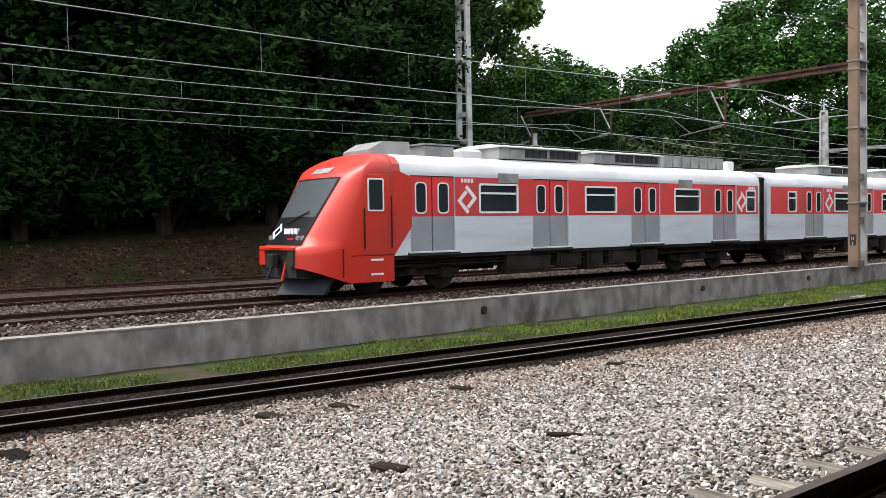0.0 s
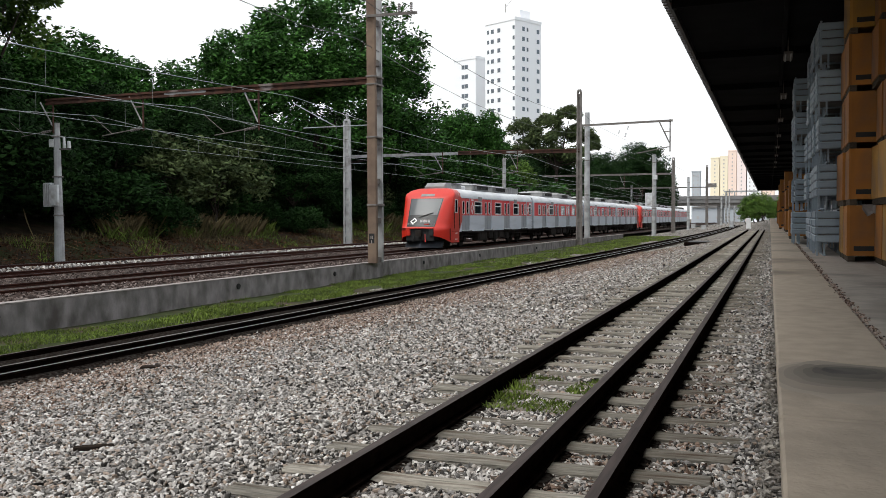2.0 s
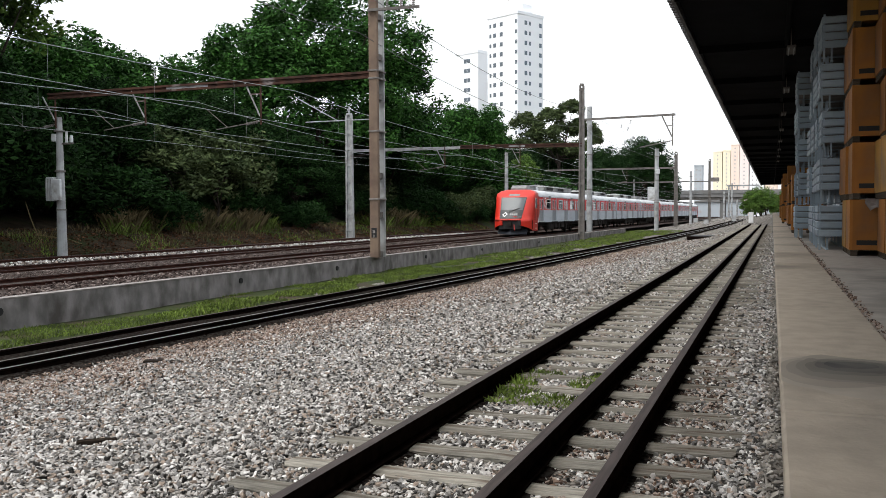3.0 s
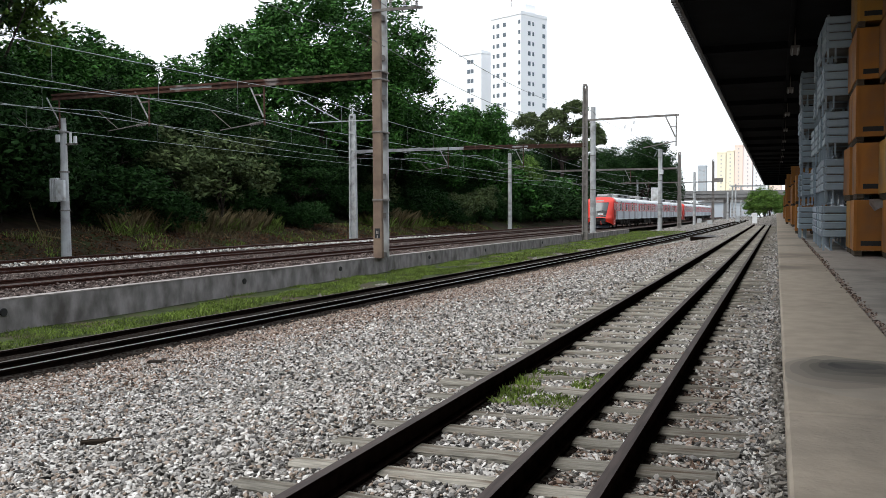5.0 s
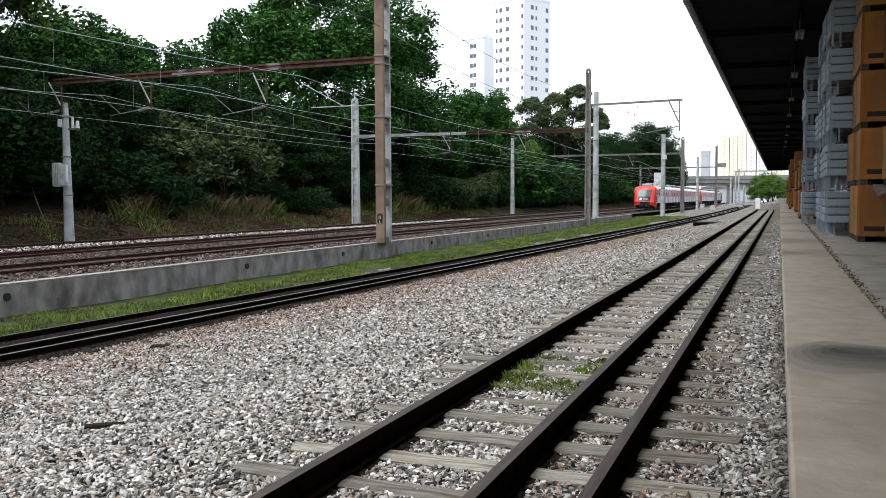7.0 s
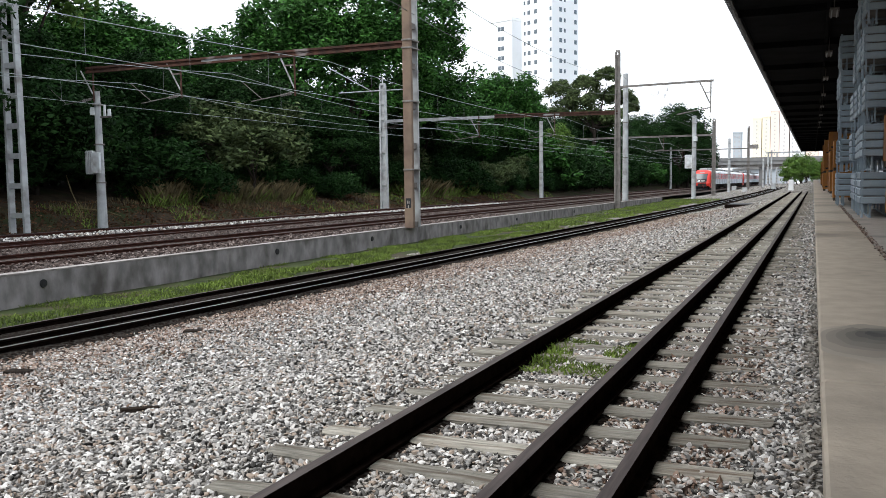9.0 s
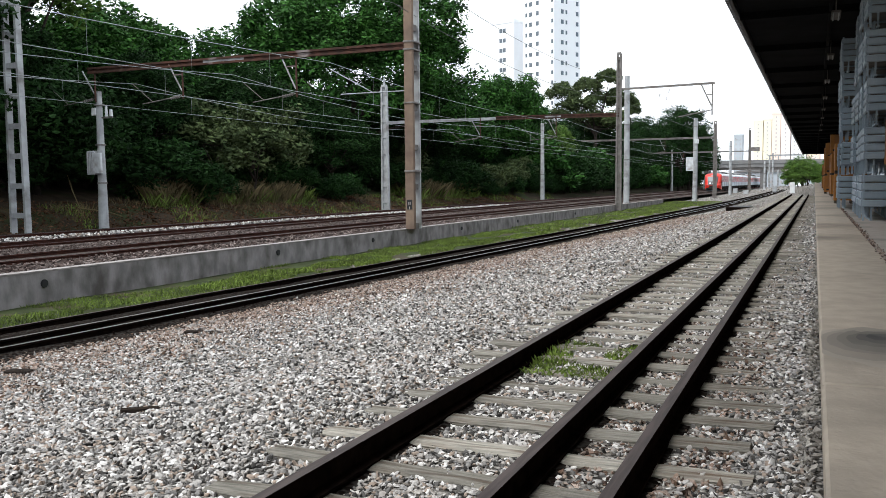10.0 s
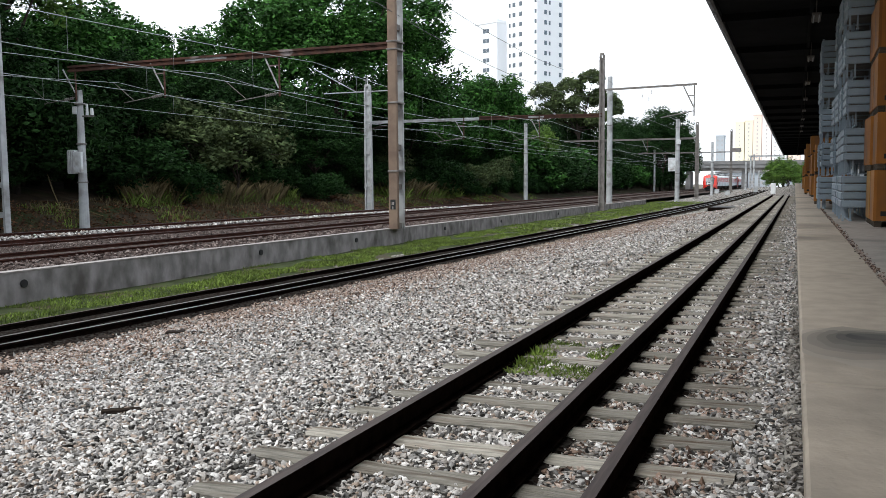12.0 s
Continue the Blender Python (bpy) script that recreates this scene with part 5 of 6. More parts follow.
tower(-73.8, 247.8, -3, 11.8, 11.7, 61.0, -24.5, [(-4.7, WIN_S), (-3.0, WIN), (-0.4, WIN), (5.3, WIN_S)], [(-2.2, WIN), (-0.4, WIN_S), (4.4, WIN)], 22, TOWER_WHITE, "tall white apartment tower with rows of small windows")
tower(-88.0, 252.0, -3, 8.6, 8.0, 52.0, -19.0, [(-0.6, WIN), (0.7, WIN)], [], 18, TOWER_WHITE, "narrow white stair wing beside the tower", roof_bits=False)
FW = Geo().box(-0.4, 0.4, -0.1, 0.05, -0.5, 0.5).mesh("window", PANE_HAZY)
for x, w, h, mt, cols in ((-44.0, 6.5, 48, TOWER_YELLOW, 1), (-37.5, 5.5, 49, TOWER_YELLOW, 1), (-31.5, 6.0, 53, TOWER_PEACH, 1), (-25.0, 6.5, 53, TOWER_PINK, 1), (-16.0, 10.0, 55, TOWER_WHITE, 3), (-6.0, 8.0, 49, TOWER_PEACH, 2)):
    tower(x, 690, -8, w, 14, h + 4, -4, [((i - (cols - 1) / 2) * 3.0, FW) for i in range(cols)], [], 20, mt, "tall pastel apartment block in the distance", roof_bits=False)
for x, y, h in ((-47.5, 560, 36),):
    tower(x, y, -8, 5, 5, h, -4, [(-1.3, FW), (1.3, FW)], [], 10, TOWER_GREY, "grey apartment block in the distance", roof_bits=False)

bridge = thing("road_bridge", pose(-30, 272, 0, 0, 0, 0), "grey concrete road bridge crossing the tracks", "bridge")
part("deck", Geo().box(-70, 90, -5, 5, 5.0, 6.1), BRIDGE_MAT, bridge)
part("parapet", Geo().box(-70, 90, -5.2, -5.0, 6.1, 7.1), BRIDGE_MAT, bridge)
part("girder", Geo().box(-70, 90, -4.6, -3.6, 4.2, 5.0), MAST_DARK, bridge)
for x in (-46, -24, -2, 14, 40, 62):
    part("pier", Geo().box(x - 0.7, x + 0.7, -4, 4, -3, 4.2), BRIDGE_MAT, bridge)
for j in range(3):
    hs = thing("low_building", pose(-20 + 22 * j, 330 + 12 * j, -4), "low grey building beyond the bridge", "building", "low buildings")
    part("wall", Geo().box(-9, 9, -5, 5, 0, 8 + j), TOWER_GREY, hs)
    part("roof", Geo().loft([[(-9.6, y, 8 + j), (9.6, y, 8 + j), (0, y, 10.5 + j)] for y in (-5.5, 5.5)]), BRIDGE_MAT, hs)
    for i in range(5):
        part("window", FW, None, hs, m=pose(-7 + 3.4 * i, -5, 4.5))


# ---- vegetation ----
def leaf_cloud(centres, radii, per, size, seed, flat=0.75, droop=0.0):
    """Many small bent leaves, gathered in clumps; each leaf is a folded quad."""
    rng = np.random.default_rng(seed)
    n = len(centres) * per
    c = np.repeat(np.asarray(centres), per, 0)
    r = np.repeat(np.asarray(radii), per)[:, None]
    d = rng.normal(size=(n, 3))
    d /= np.linalg.norm(d, axis=1)[:, None]
    p = c + d * r * (0.35 + 0.65 * rng.random((n, 1)) ** 0.6) * np.array([1, 1, flat])
    a = rng.normal(size=(n, 3))
    a[:, 2] = a[:, 2] * 0.5 - droop
    a /= np.linalg.norm(a, axis=1)[:, None]
    b = np.cross(a, d + rng.normal(size=(n, 3)) * 0.6)
    b /= np.linalg.norm(b, axis=1)[:, None] + 1e-9
    nrm = np.cross(a, b)
    s = size * (0.6 + 0.8 * rng.random((n, 1)))
    v = np.stack([p - a * s, p + b * s * 0.42 + nrm * s * 0.12, p + a * s, p - b * s * 0.42 + nrm * s * 0.12], 1)
    return v.reshape(-1, 3)


def quads_mesh(name, v, material):
    n = len(v) // 4
    me = bpy.data.meshes.new(name)
    me.vertices.add(len(v))
    me.vertices.foreach_set("co", np.ascontiguousarray(v, dtype=np.float32).ravel())
    me.loops.add(4 * n)
    me.loops.foreach_set("vertex_index", np.arange(4 * n, dtype=np.int32))
    me.polygons.add(n)
    me.polygons.foreach_set("loop_start", np.arange(0, 4 * n, 4, dtype=np.int32))
    me.polygons.foreach_set("loop_total", np.full(n, 4, dtype=np.int32))
    me.polygons.foreach_set("use_smooth", np.zeros(n, dtype=bool))
    me.materials.append(material)
    me.update(calc_edges=True)
    return me


def crown_clumps(seed, rx, rz, n, clump):
    """Clump centres in an uneven lobed crown, mostly near its skin."""
    rng = np.random.default_rng(seed)
    out, rad = [], []
    lobes = rng.normal(size=(7, 3))
    lobes /= np.linalg.norm(lobes, axis=1)[:, None]
    for _ in range(n):
        d = rng.normal(size=3)
        d /= np.linalg.norm(d)
        if d[2] < -0.55:
            d[2] *= -0.5
        bulge = 0.80 + 0.28 * max(0.0, float((lobes @ d).max())) ** 3
        k = bulge * (0.45 + 0.55 * rng.random() ** 0.45)
        out.append((d[0] * rx * k, d[1] * rx * k, d[2] * rz * k))
        rad.append(clump * rng.uniform(0.65, 1.25))
    return out, rad


def limb_geo(seed, h, r, rx, rz, n=9):
    """A tapered, crooked trunk with limbs that reach into the crown."""
    rnd = random.Random(seed)
    g = Geo()
    pts = [Vector((0, 0, -0.4))]
    for i in range(5):
        pts.append(Vector((rnd.uniform(-0.25, 0.25) * (i + 1) * 0.5, rnd.uniform(-0.25, 0.25) * (i + 1) * 0.5, h * (i + 1) / 5)))
    for i in range(5):
        g.tube(pts[i], pts[i + 1], r * (1 - 0.14 * i), r * (1 - 0.14 * (i + 1)), 8)
    for i in range(n):
        a = 2 * math.pi * i / n + rnd.uniform(-0.3, 0.3)
        s = pts[2 + i % 4]
        e = Vector((math.cos(a) * rx * rnd.uniform(0.5, 0.8), math.sin(a) * rx * rnd.uniform(0.5, 0.8), h + rz * rnd.uniform(-0.4, 0.6)))
        mid = s.lerp(e, 0.5) + Vector((0, 0, rnd.uniform(-0.2, 0.5)))
        g.tube(s, mid, r * 0.42, r * 0.28, 6)
        g.tube(mid, e, r * 0.28, r * 0.08, 5)
    return g


def tree_kind(seed, h, rx, rz, n, clump, per, leaf, r):
    """Mesh pair: trunk with limbs, and crown around height h."""
    c, rad = crown_clumps(seed, rx, rz, n, clump)
    v = leaf_cloud(c, rad, per, leaf[0], seed + 50)
    v[:, 2] += h
    return limb_geo(seed, h, r, rx, rz).mesh("trunk", BARK), quads_mesh("crown", v, leaf[1])


KIND = {
    "big": tree_kind(1, 9.0, 11.2, 9.6, 620, 1.3, 140, (0.20, LEAF_M), 0.45),
    "dark": tree_kind(2, 7.4, 5.2, 7.2, 230, 1.1, 150, (0.155, LEAF_D), 0.32),
    "dark2": tree_kind(3, 6.4, 5.6, 6.4, 230, 1.1, 150, (0.155, LEAF_D), 0.3),
    "light": tree_kind(4, 8.5, 3.6, 4.4, 110, 0.95, 130, (0.16, LEAF_L), 0.26),
    "mid": tree_kind(5, 6.4, 5.2, 5.6, 200, 1.1, 130, (0.18, LEAF_M), 0.3),
    "bush": tree_kind(7, 1.3, 1.9, 1.4, 52, 0.6, 120, (0.105, LEAF_D), 0.09),
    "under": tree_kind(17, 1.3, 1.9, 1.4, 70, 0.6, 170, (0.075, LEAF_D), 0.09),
    "bush_m": tree_kind(8, 1.4, 2.0, 1.5, 48, 0.62, 75, (0.16, LEAF_M), 0.09),
    "bush_l": tree_kind(9, 2.6, 1.8, 2.0, 44, 0.6, 70, (0.13, LEAF_G), 0.09),
}


def gum_kind(seed):
    """A gum tree whose foliage sits in separate rounded tufts, with sky between them."""
    rng = np.random.default_rng(seed)
    tufts = ((-5.2, 1.6, 2.3), (-3.9, -1.6, 2.4), (-0.5, 2.6, 2.1), (1.6, -0.3, 2.5), (3.1, 3.9, 2.0), (5.2, 0.8, 2.3), (7.2, -1.8, 1.2), (-1.6, -0.3, 2.3), (-0.3, -2.9, 2.2), (2.0, -3.9, 2.5), (6.7, -0.3, 1.5), (4.4, -3.4, 2.0))
    c, rad, g = [], [], Geo()
    g.tube((0.6, 0, -0.5), (0.9, 0, 8.5), 0.42, 0.30, 9)
    g.tube((0.9, 0, 8.5), (0.4, 0.2, 12.5), 0.30, 0.18, 8)
    for x, z, r in tufts:
        y = rng.uniform(-2.5, 2.5)
        s = Vector((0.8, 0.05, 8.0 + rng.uniform(0, 3.5)))
        e = Vector((x, y, 14.9 + z - r * 0.4))
        mid = s.lerp(e, 0.55) + Vector((0, 0, -0.4))
        g.tube(s, mid, 0.17, 0.12, 6)
        g.tube(mid, e, 0.12, 0.05, 5)
        for _ in range(30):
            d = rng.normal(size=3)
            d /= np.linalg.norm(d)
            d[2] = abs(d[2]) - 0.25
            c.append((x + d[0] * r * 0.95, y + d[1] * r * 0.95, 14.9 + z + d[2] * r * 0.9))
            rad.append(r * rng.uniform(0.34, 0.52))
    return g.mesh("trunk", BARK), quads_mesh("crown", leaf_cloud(c, rad, 80, 0.24, seed + 1), LEAF_G)


KIND["gum"] = gum_kind(16)


def plant(kind, x, y, s=1.0, turn=0.0, sz=1.0, sink=0.0, label="", name="tree"):
    z = (UP @ Vector((x, y, bank_z(x, y)))).z if x < -30.6 else -1.0 - 0.004 * y
    t = thing(name, pose(x, y, z - sink, 0, 0, turn) @ Matrix.Diagonal((s, s, s * sz, 1)), label, name if name != "tree" else "tree", "trees on the bank" if name == "tree" else "bushes on the bank")
    part("trunk", KIND[kind][0], None, t)
    part("crown", KIND[kind][1], None, t)
    return t


L_DARK, L_BIG = "dense dark green broadleaf tree on the bank", "large round dark green tree towering over the bank"
plant("big", -40.7, 71.4, 1.06, 20, 1.06, 0, L_BIG)
# the tall dark mass beside the line
for i, (x, y, s) in enumerate(((-36.6, -4, 1.2), (-36, 2, 1.15), (-36.6, 8, 1.25), (-36, 13.5, 1.2), (-37, 19, 1.25), (-37, 25, 1.12), (-44, 0, 1.5), (-45, 10, 1.55), (-45, 20, 1.5), (-46, 28, 1.3),
                              (-40, -12, 1.4), (-47, -14, 1.6), (-52, 4, 1.7), (-53, 18, 1.6))):
    plant("dark" if i % 2 else "dark2", x, y, s, 47 * i, 1.12, 1.4, L_DARK)
plant("light", -40.0, 34.0, 1.3, 10, 1.15, 0, "light green broadleaf tree with an airy crown")
plant("dark", -37.5, 30.0, 0.62, 120, 1.0, 0, L_DARK)
plant("mid", -46.0, 48.0, 1.02, 60, 1.0, 0, "mid green broadleaf tree on the bank")
plant("mid", -47.5, 54.0, 1.05, 160, 1.0, 0.4, "mid green broadleaf tree on the bank")
plant("dark", -38.5, 42.0, 0.7, 15, 0.9, 0.4, L_DARK)
plant("dark2", -39.0, 52.0, 0.85, 75, 0.9, 0.4, L_DARK)
plant("dark2", -37.5, 62.0, 0.7, 200, 0.9, 0.4, L_DARK)
plant("dark", -37.0, 78.0, 0.85, 220, 0.9, 0.3, L_DARK)
plant("mid", -40.0, 92.0, 1.1, 30, 0.98, 0, "mid green broadleaf tree on the bank")
plant("mid", -38.0, 104.0, 1.1, 140, 1.1, 0, "mid green broadleaf tree on the bank")
plant("mid", -41.0, 114.0, 1.1, 250, 1.1, 0, "mid green broadleaf tree on the bank")
plant("light", -35.5, 122.0, 0.8, 0, 0.9, 0.3, "light green small tree on the bank")
plant("dark2", -38.5, 128.0, 0.9, 100, 0.9, 0, L_DARK)
plant("gum", -37.6, 150.0, 1.0, 14, 1.0, 0.4, "grey-green eucalyptus with open layered crown")
plant("dark", -38.0, 156.0, 1.0, 50, 0.85, 0, L_DARK)
plant("dark2", -37.0, 172.0, 1.1, 10, 0.85, 0, L_DARK)
plant("dark", -36.0, 188.0, 1.0, 80, 0.9, 0, L_DARK)
plant("dark2", -38.0, 200.0, 1.4, 130, 0.95, 0, L_DARK)
plant("dark", -31.8, 214.0, 1.5, 190, 0.95, 0, L_DARK)
plant("dark2", -32.0, 232.0, 1.5, 290, 0.9, 0, L_DARK)
plant("mid", -36.0, 250.0, 1.1, 290, 0.8, 0, "mid green broadleaf tree on the bank")
for x, y, s in ((-6.8, 232.0, 0.85), (-3.4, 226.0, 0.9), (0.0, 236.0, 0.85), (-5.0, 240.0, 0.95)):
    plant("light", x, y, s, 30 * x, 1.0, 3.3, "light green tree at the end of the siding")
# a lower, deeper row that closes the wood behind
rb = random.Random(17)
for i in range(30):
    y = -26 + 8.2 * i
    plant("dark" if i % 2 else "dark2", -50.0 + rb.uniform(-3, 2) - (6 if 55 < y < 85 else 0), y, rb.uniform(1.0, 1.25) * (0.72 if 33 < y < 64 else 1.0), rb.uniform(0, 360), 0.95, 3.2 if y > 40 else 1.5, L_DARK)
for i in range(26):
    y = -16 + 7.5 * i + rb.uniform(-2, 2)
    plant("dark2" if i % 2 else "dark", -40.5 + rb.uniform(-2, 1.5), y, rb.uniform(0.5, 0.7), rb.uniform(0, 360), 1.0, 1.6, "low dense dark green tree on the bank")
plant("mid", -44.5, 42.0, 0.98, 210, 1.0, 0.3, "mid green broadleaf tree on the bank")
plant("dark", -48.0, 60.0, 0.74, 33, 1.0, 0.5, L_DARK)
for x, y, s in ((-43, 9.5, 0.85), (-42, 14.5, 0.8), (-43, 4.0, 0.9), (-42, 20.0, 0.8), (-43, -2.0, 0.9)):
    plant("dark2", x, y, s, 61 * y, 1.0, 3.4, L_DARK)
rv = random.Random(5)
for i in range(40):
    plant("bush" if i % 3 else "bush_m", rv.uniform(-37.0, -33.5), 112 + 3.8 * i + rv.uniform(-1, 1), rv.uniform(1.6, 2.6), rv.uniform(0, 360), 1.0, 0.6, "dense dark hedge-like undergrowth below the trees", "bush")
for i in range(74):
    y = -14 + 2.7 * i + rv.uniform(-1, 1)
    x = rv.uniform(-37.5, -34.2)
    if 55 < y < 70:
        x -= 1.0
    if y < 38 or 55 < y < 69 or 90 < y < 97:
        continue
    k = rv.choice(("bush", "bush", "bush", "bush", "bush_l") if y > 54 else ("bush", "bush"))
    plant(k, x, y, rv.uniform(0.8, 1.5), rv.uniform(0, 360), 1.0, 0.2, "tangled dark undergrowth bush below the trees", "bush")
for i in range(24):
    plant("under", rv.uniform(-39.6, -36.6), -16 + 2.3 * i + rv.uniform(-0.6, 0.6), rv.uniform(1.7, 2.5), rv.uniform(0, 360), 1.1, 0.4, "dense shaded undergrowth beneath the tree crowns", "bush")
for x, y, s in ((-34.6, 47.5, 1.4), (-35.4, 51.0, 1.4), (-35.8, 44.0, 1.4)):
    plant("bush_l", x, y, s, 30 * y, 1.0, 0.2, "feathery light green shrub on the bank", "bush")

# low growth that covers the bank down to its foot
for i in range(110):
    y = -16 + 1.75 * i + rv.uniform(-0.8, 0.8)
    k = rv.choice(("bush", "bush") if y < 36 else ("bush", "bush", "bush", "bush_l"))
    if y < 54 or 58 < y < 86:
        continue
    plant(k, rv.uniform(-34.4, -33.0), y, rv.uniform(0.55, 0.95), rv.uniform(0, 360), 1.0 if y > 30 else 1.2, 0.25, "low tangled undergrowth at the foot of the bank", "bush")


def blades(n, box, zf, h0, h1, w, seed, material, name, label, m=None, lean=0.4, cover=None):
    """Grass as single bent blades; one object of countless pieces."""
    rng = np.random.default_rng(seed)
    x = rng.uniform(box[0], box[1], n)
    y = rng.uniform(box[2], box[3], n)
    keep = np.ones(n, bool)
    if cover:
        keep = np.array([noise.noise((a * cover[0], b * cover[0], seed)) + 0.0 > cover[1] for a, b in zip(x, y)])
    x, y = x[keep], y[keep]
    n = len(x)
    z = np.array([zf(a, b) for a, b in zip(x, y)])
    h = rng.uniform(h0, h1, n)
    t = rng.uniform(0, 2 * np.pi, n)
    dx, dy = np.cos(t) * w, np.sin(t) * w
    lx, ly = rng.normal(size=n) * lean * h, rng.normal(size=n) * lean * h
    p = lambda a, b, c: np.stack([a, b, c], 1)
    v = np.stack([p(x - dx, y - dy, z - 0.01), p(x + dx, y + dy, z - 0.01), p(x + dx * 0.6 + lx * 0.5, y + dy * 0.6 + ly * 0.5, z + h * 0.65), p(x + lx, y + ly, z + h)], 1).reshape(-1, 3)
    ob = part(name, quads_mesh(name, v, material), None, label=label, m=m)
    return tagged(ob, category="grass", kind="stuff")


# green strip at the wall's foot: it widens as the old track bends away
rng_g = np.random.default_rng(12)
gv = []
for a, b, n, h, w in ((-6, 16, 30000, 0.05, 0.009), (16, 40, 30000, 0.06, 0.014), (40, 100, 20000, 0.08, 0.022)):
    y = rng_g.uniform(a, b, n)
    x0 = np.array([dark_x(q) for q in y]) - 0.35
    x1 = np.where(y < 92, WALL_X + 0.05 - 0.005 * y, -16.5)
    u = rng_g.random(n)
    x = x0 + (x1 - x0) * u
    keep = np.array([noise.noise((p * 0.8, q * 0.45, 4)) > -0.40 + 0.8 * abs(uu - 0.45) for p, q, uu in zip(x, y, u)])
    x, y = x[keep], y[keep]
    n = len(x)
    z = np.array([yard_z(p, q) + 0.025 for p, q in zip(x, y)])
    t, hh = rng_g.uniform(0, 6.28, n), h * rng_g.uniform(0.4, 1.4, n)
    dx, dy = np.cos(t) * w, np.sin(t) * w
    lx, ly = rng_g.normal(size=n) * 0.5 * hh, rng_g.normal(size=n) * 0.5 * hh
    st = lambda p, q, r: np.stack([p, q, r], 1)
    gv.append(np.stack([st(x - dx, y - dy, z - 0.01), st(x + dx, y + dy, z - 0.01), st(x + dx * 0.6 + lx * 0.5, y + dy * 0.6 + ly * 0.5, z + hh * 0.65), st(x + lx, y + ly, z + hh)], 1).reshape(-1, 3))
tagged(part("grass_strip", quads_mesh("grass_strip", np.concatenate(gv), GRASS), None, label="short bright green grass along the foot of the wall"), category="grass", kind="stuff")
TURF = mat("turf", (0.042, 0.052, 0.02), (0.024, 0.030, 0.013), 2.0, 1.0, 0.5, dirt=(0.055, 0.043, 0.03), dirt_scale=0.8, dirt_lo=0.5, dirt_hi=0.65)
strip("turf_strip", [0.0, 0.33, 0.66, 1.0], stretch_steps(-14, 100, 60, 1.0, 1.05), lambda u, y: yard_z(dark_x(y) - 0.3 + ((WALL_X - 0.005 * y) - dark_x(y) + 0.3) * u, y) + 0.03, TURF,
      "mossy soil strip between the old track and the wall", "ground", xf=lambda u, y: dark_x(y) - 0.3 + ((WALL_X - 0.005 * y if y < 92 else -16.5) - dark_x(y) + 0.3) * u)

blades(2600, (-2.47, -1.6, 7.3, 8.9), lambda a, b: -0.17, 0.01, 0.04, 0.008, 31, GRASS, "weed_patch", "green weeds growing between the siding rails", lean=0.8, cover=(2.2, -0.12))
blades(200, (-2.5, -2.25, 7.6, 8.6), lambda a, b: -0.18, 0.03, 0.09, 0.006, 32, GRASS, "weed_patch", "taller weeds against the siding rail", lean=0.4)
blades(5000, (-35.0, -31.3, 30, 80), bank_z, 0.15, 0.45, 0.02, 33, STRAW, "dry_grass", "short dry straw-coloured grass on the bank", m=UP, cover=(0.35, 0.12))
blades(5600, (-35.6, -33.6, 38, 52), bank_z, 0.4, 1.45, 0.013, 34, STRAW, "tall_dry_grass", "tall dry straw-coloured grass on the bank", m=UP, lean=0.42, cover=(0.7, -0.05))
blades(3600, (-36.2, -33.4, 37, 54), bank_z, 0.2, 0.9, 0.014, 37, GRASS, "tall_green_grass", "tall green grass among the dry stalks", m=UP, lean=0.45, cover=(0.6, 0.0))
blades(2600, (-35.5, -33.2, 70, 84), bank_z, 0.5, 1.8, 0.018, 35, STRAW, "tall_dry_grass", "tall dry straw-coloured grass on the bank", m=UP, lean=0.4, cover=(0.6, -0.05))
blades(2600, (-36.0, -33.0, 69, 86), bank_z, 0.3, 1.1, 0.02, 38, GRASS, "tall_green_grass", "tall green grass among the dry stalks", m=UP, lean=0.45, cover=(0.5, 0.0))
blades(9000, (-34.6, -31.0, 30, 110), bank_z, 0.08, 0.3, 0.025, 36, GRASS, "bank_grass", "patchy green grass at the foot of the bank", m=UP, cover=(0.22, 0.08))
rng_l = np.random.default_rng(61)
lx_, ly_ = -31.0 - 4.0 * rng_l.random(26000) ** 1.3, -14 + 110 * rng_l.random(26000)
lc = [(p, q, bank_z(p, q) + 0.02) for p, q in zip(lx_, ly_)]
tagged(part("leaf_litter", quads_mesh("leaf_litter", leaf_cloud(lc, [0.05] * len(lc), 1, 0.085, 62, 0.3), LITTER), None, label="reddish brown fallen leaves on the bank", m=UP), category="leaves", kind="stuff")
br = thing("dead_branch", UP @ pose(-32.3, 31.0, bank_z(-32.3, 31.0)), "pale dead branches lying on the bank", "branch")
g = Geo()
for a, b in (((0, 0, 0), (-1.0, 0.3, 1.3)), ((-0.4, 0.1, 0.5), (0.9, 0.5, 0.35)), ((0.9, 0.5, 0.35), (1.8, 0.6, 0.1)), ((-1.0, 0.3, 1.3), (-1.2, 0.2, 2.1))):
    g.tube(a, b, 0.035, 0.018, 5)
part("twigs", g, STRAW, br)


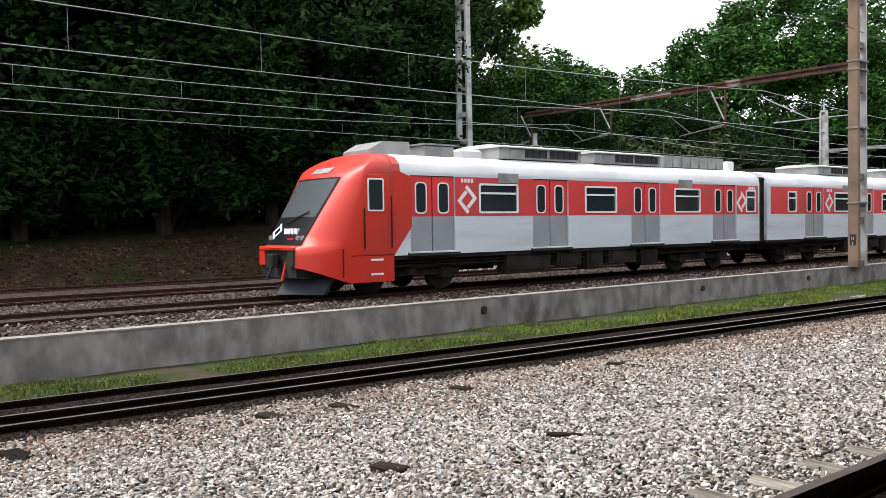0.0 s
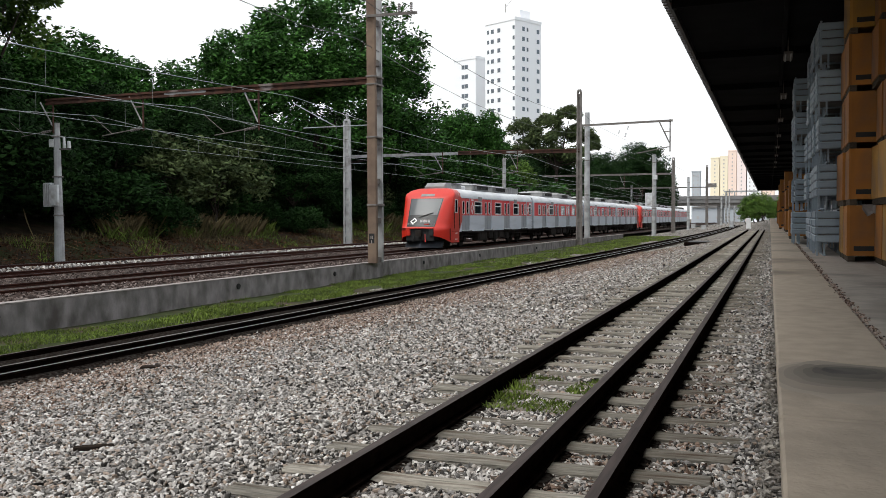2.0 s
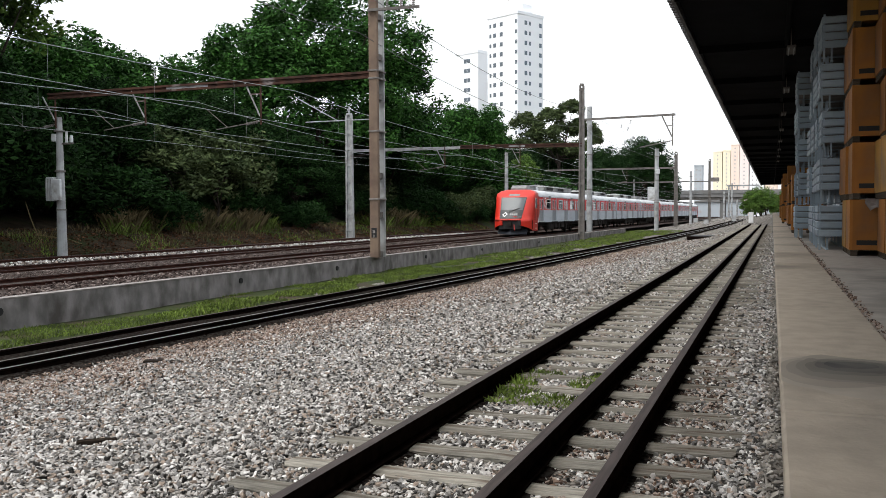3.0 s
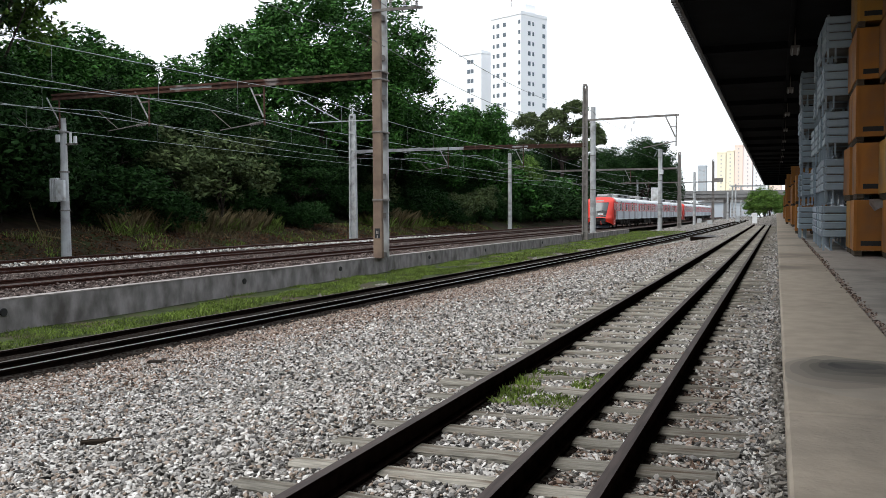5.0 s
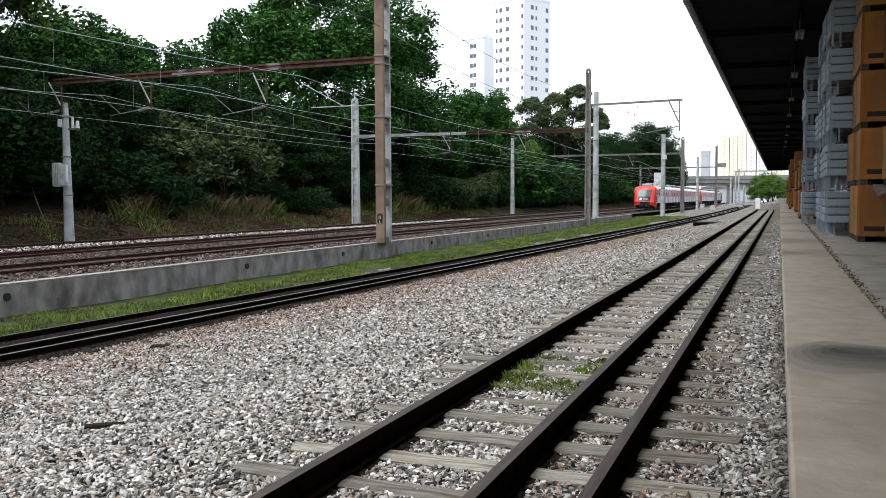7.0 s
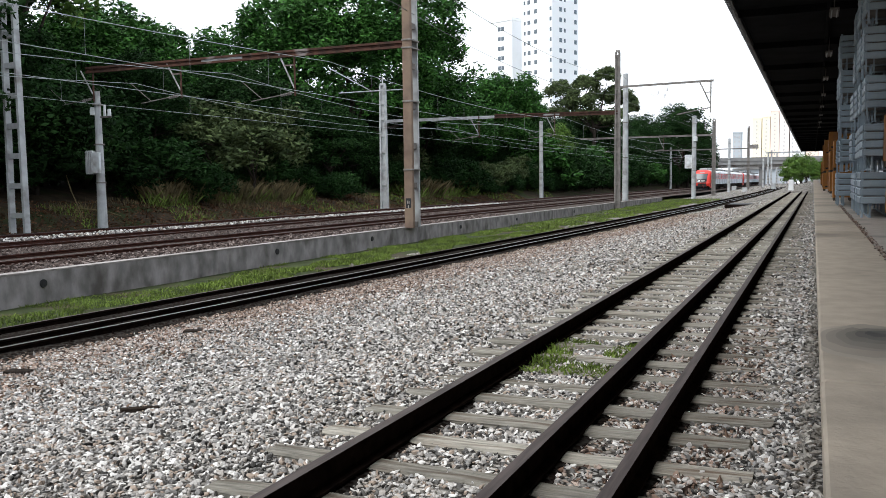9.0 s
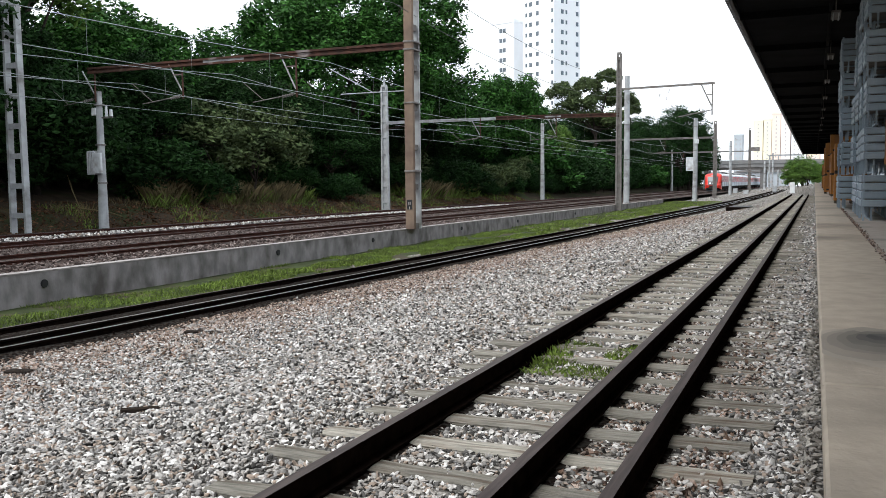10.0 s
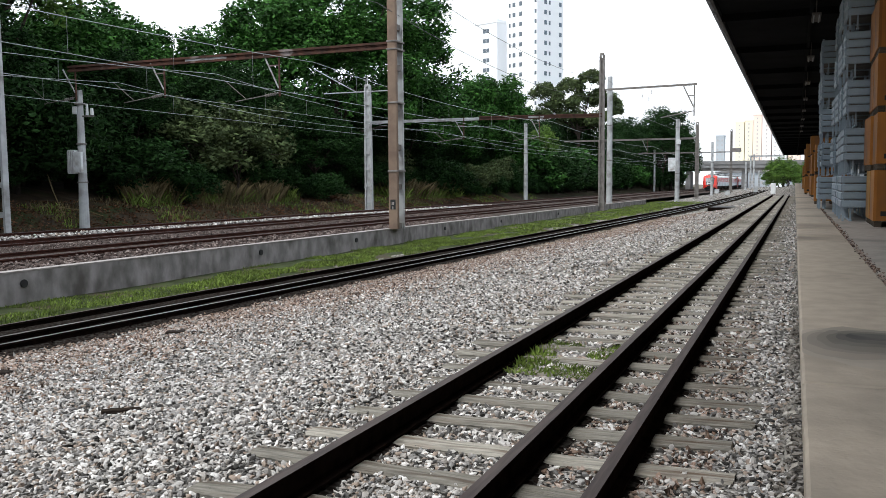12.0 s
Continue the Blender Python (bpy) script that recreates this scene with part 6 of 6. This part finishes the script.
# ---- loose stones ----
def stones(n, sampler, zf, s0, s1, seed, material, name, label, skip=None, simple=False):
    rng = np.random.default_rng(seed)
    t = (1 + 5 ** 0.5) / 2
    iv = np.array([(-1, t, 0), (1, t, 0), (-1, -t, 0), (1, -t, 0), (0, -1, t), (0, 1, t), (0, -1, -t), (0, 1, -t), (t, 0, -1), (t, 0, 1), (-t, 0, -1), (-t, 0, 1)]) / 1.9
    it = np.array([(0, 11, 5), (0, 5, 1), (0, 1, 7), (0, 7, 10), (0, 10, 11), (1, 5, 9), (5, 11, 4), (11, 10, 2), (10, 7, 6), (7, 1, 8), (3, 9, 4), (3, 4, 2), (3, 2, 6), (3, 6, 8), (3, 8, 9), (4, 9, 5), (2, 4, 11), (6, 2, 10), (8, 6, 7), (9, 8, 1)])
    if simple:
        iv = np.array([(1, 0, 0), (-1, 0, 0), (0, 1, 0), (0, -1, 0), (0, 0, 1), (0, 0, -1.0)])
        it = np.array([(0, 2, 4), (2, 1, 4), (1, 3, 4), (3, 0, 4), (2, 0, 5), (1, 2, 5), (3, 1, 5), (0, 3, 5)])
    nv = len(iv)
    x, y = sampler(rng, n)
    if skip is not None:
        k = ~skip(x, y)
        x, y = x[k], y[k]
    n = len(x)
    z = np.array([zf(a, b) for a, b in zip(x, y)])
    s = rng.uniform(s0, s1, n)
    v = iv[None] * (1 + rng.uniform(-0.42, 0.38, (n, nv, 1)))
    v = v * (s[:, None, None] * np.stack([rng.uniform(0.8, 1.6, n), rng.uniform(0.55, 1.0, n), rng.uniform(0.35, 0.7, n)], 1)[:, None, :])
    q = rng.normal(size=(n, 4)) * np.array([1, 0.35, 0.35, 1])
    q /= np.linalg.norm(q, axis=1)[:, None]
    w, a, b, c = q.T
    R = np.stack([np.stack([1 - 2 * (b * b + c * c), 2 * (a * b - c * w), 2 * (a * c + b * w)], 1), np.stack([2 * (a * b + c * w), 1 - 2 * (a * a + c * c), 2 * (b * c - a * w)], 1), np.stack([2 * (a * c - b * w), 2 * (b * c + a * w), 1 - 2 * (a * a + b * b)], 1)], 1)
    v = np.einsum("nij,nkj->nki", R, v) + np.stack([x, y, z + s * 0.22], 1)[:, None, :]
    f = (it[None] + (np.arange(n) * nv)[:, None, None]).reshape(-1, 3)
    me = bpy.data.meshes.new(name)
    me.vertices.add(n * nv)
    me.vertices.foreach_set("co", np.ascontiguousarray(v.reshape(-1), dtype=np.float32))
    me.loops.add(len(f) * 3)
    me.loops.foreach_set("vertex_index", np.ascontiguousarray(f.reshape(-1), dtype=np.int32))
    me.polygons.add(len(f))
    me.polygons.foreach_set("loop_start", np.arange(0, len(f) * 3, 3, dtype=np.int32))
    me.polygons.foreach_set("loop_total", np.full(len(f), 3, dtype=np.int32))
    me.polygons.foreach_set("use_smooth", np.zeros(len(f), dtype=bool))
    me.materials.append(material)
    me.update(calc_edges=True)
    return tagged(part(name, me, None, label=label), category="stones", kind="stuff")


def sector(r0, r1, a0, a1, xmin=None):
    def f(rng, n):
        r = np.sqrt(rng.uniform(r0 * r0, r1 * r1, n))
        a = np.radians(rng.uniform(a0, a1, n))
        x, y = -r * np.sin(a), r * np.cos(a)
        k = (x < 0.0) & (x > -(13.25 - 0.056 * y + 0.056 / 300 * y * y) + 1.75)
        gap = x + (13.25 - 0.056 * y + 0.056 / 300 * y * y) - 1.75
        k &= rng.random(n) > 0.9 * np.exp(-np.maximum(gap, 0) / 2.0)
        k &= (x < -1.45) | (x > -0.45) | (y > 9) | (rng.random(n) > 0.6)
        return x[k], y[k]
    return f


SL = np.array(SIDING_SLEEPERS)


def on_sleeper(x, y):
    near = np.abs(y[:, None] - SL[None]).min(1) < 0.105
    rails = np.zeros(len(x), bool)
    for rx in SIDING_X:
        rails |= np.abs(x + 0.0035 * y - rx) < 0.115
    return (near & (x > -2.8) & (x < -0.4) & (np.sin(x * 37 + y * 11) < 0.86)) | rails


def stone_z(x, y):
    return yard_z(x, y)


LAB = "loose pale grey and tan crushed stones"
stones(64000, sector(2.2, 9, -4, 84), stone_z, 0.011, 0.027, 1, STONE, "ballast_stones", LAB, on_sleeper)
stones(62000, sector(9, 16, -4, 82), stone_z, 0.015, 0.034, 2, STONE, "ballast_stones", LAB, on_sleeper, True)
stones(52000, sector(16, 34, -2, 70), stone_z, 0.022, 0.042, 3, STONE, "ballast_stones", LAB, on_sleeper, True)


stones(46000, sector(34, 66, -1, 40), stone_z, 0.022, 0.042, 8, STONE, "ballast_stones", LAB, on_sleeper, True)


def edge_rubble(x, y):
    return -0.17 + 0.28 * max(0.0, noise.noise((x * 9, y * 1.7, 6)) + 0.35) * (x + 0.12) / 0.16


stones(5000, lambda rng, n: (rng.uniform(-0.12, 0.035, n), rng.uniform(2, 40, n)), edge_rubble, 0.015, 0.032, 9, STONE_DARK, "edge_rubble", "dusty rubble heaped against the platform edge", None, True)


def rust_band(rng, n):
    y = rng.uniform(-3, 60, n)
    x = -(13.25 - 0.056 * y + 0.056 / 300 * y * y) + 1.80 + np.abs(rng.normal(size=n)) * 2.0
    return x, y


stones(54000, rust_band, stone_z, 0.016, 0.036, 6, STONE_RUST, "rusty_stones", "rust-stained stones beside the old track", None, True)


def bed_strip(rng, n):
    return rng.uniform(-17.2, -15.2, n), rng.uniform(0, 45, n)


def bed_world(x, y):
    return (UP @ Vector((x, y, bed_z(x, y)))).z


stones(5000, bed_strip, bed_world, 0.03, 0.055, 4, STONE_PINK, "bed_stones", "dusty brown ballast stones on the main line")
stones(3000, lambda rng, n: (rng.uniform(-25.9, -24.5, n), rng.uniform(14, 70, n)), bed_world, 0.035, 0.06, 5, STONE, "bed_stones", "pale ballast stones between the main tracks")
stones(6000, lambda rng, n: (rng.uniform(-21.6, -19.6, n), rng.uniform(4, 70, n)), bed_world, 0.025, 0.045, 7, STONE_PINK, "bed_stones", "pale pinkish ballast stones between the main tracks", None, True)
stones(4500, lambda rng, n: (rng.uniform(-1.43, -0.4, n), 2.0 + 9.0 * rng.random(n) ** 1.4), stone_z, 0.012, 0.028, 10, STONE_RUST, "rusty_stones", "dark rust-stained stones beside the siding rail", on_sleeper, True)
stones(1400, lambda rng, n: (0.725 + 0.022 * rng.normal(size=n), 2.0 + 26.0 * rng.random(n) ** 1.3), lambda x, y: PZ - 0.004, 0.006, 0.018, 11, STONE_RUST, "joint_dirt", "crumbly dark dirt in the joint of the platform paving", None, True).matrix_world = PF
litter = thing("litter", pose(-1.05, 6.2, yard_z(-1.05, 6.2)), "crumpled white plastic scraps beside the rail", "litter")
g = Geo()
g.add([(0, 0, 0.03), (0.12, 0.05, 0.06), (0.1, 0.16, 0.02), (-0.04, 0.13, 0.07), (0.2, 0.2, 0.05), (0.22, 0.08, 0.01)], [(0, 1, 2, 3), (1, 5, 4, 2)])
part("scrap", g, T_WHITE, litter)


def motions():
    """The train recedes along the main line at about sixteen metres a second."""
    way = [(0.0, 9.55), (0.5, 18.1), (1.0, 26.7), (1.5, 35.4), (2.0, 44.0), (2.5, 52.6), (3.0, 61.0), (5.0, 93.0), (5.5, 100.8), (6.0, 108.6), (6.5, 116.4), (7.0, 124.2), (7.5, 132.0),
           (9.5, 163.2), (10.0, 171.0), (10.5, 178.8), (11.0, 186.5), (11.5, 194.2), (12.0, 202.0)]
    for i, c in enumerate(CARS):
        rear = CABS.get(i) == "rear"
        rows = [(t, UP @ pose(-18.3, s + CAR * i + (CAR if rear else 0), 0.0, 0, 0, 180 if rear else 0)) for t, s in way]
        walk(c, rows)


motions()
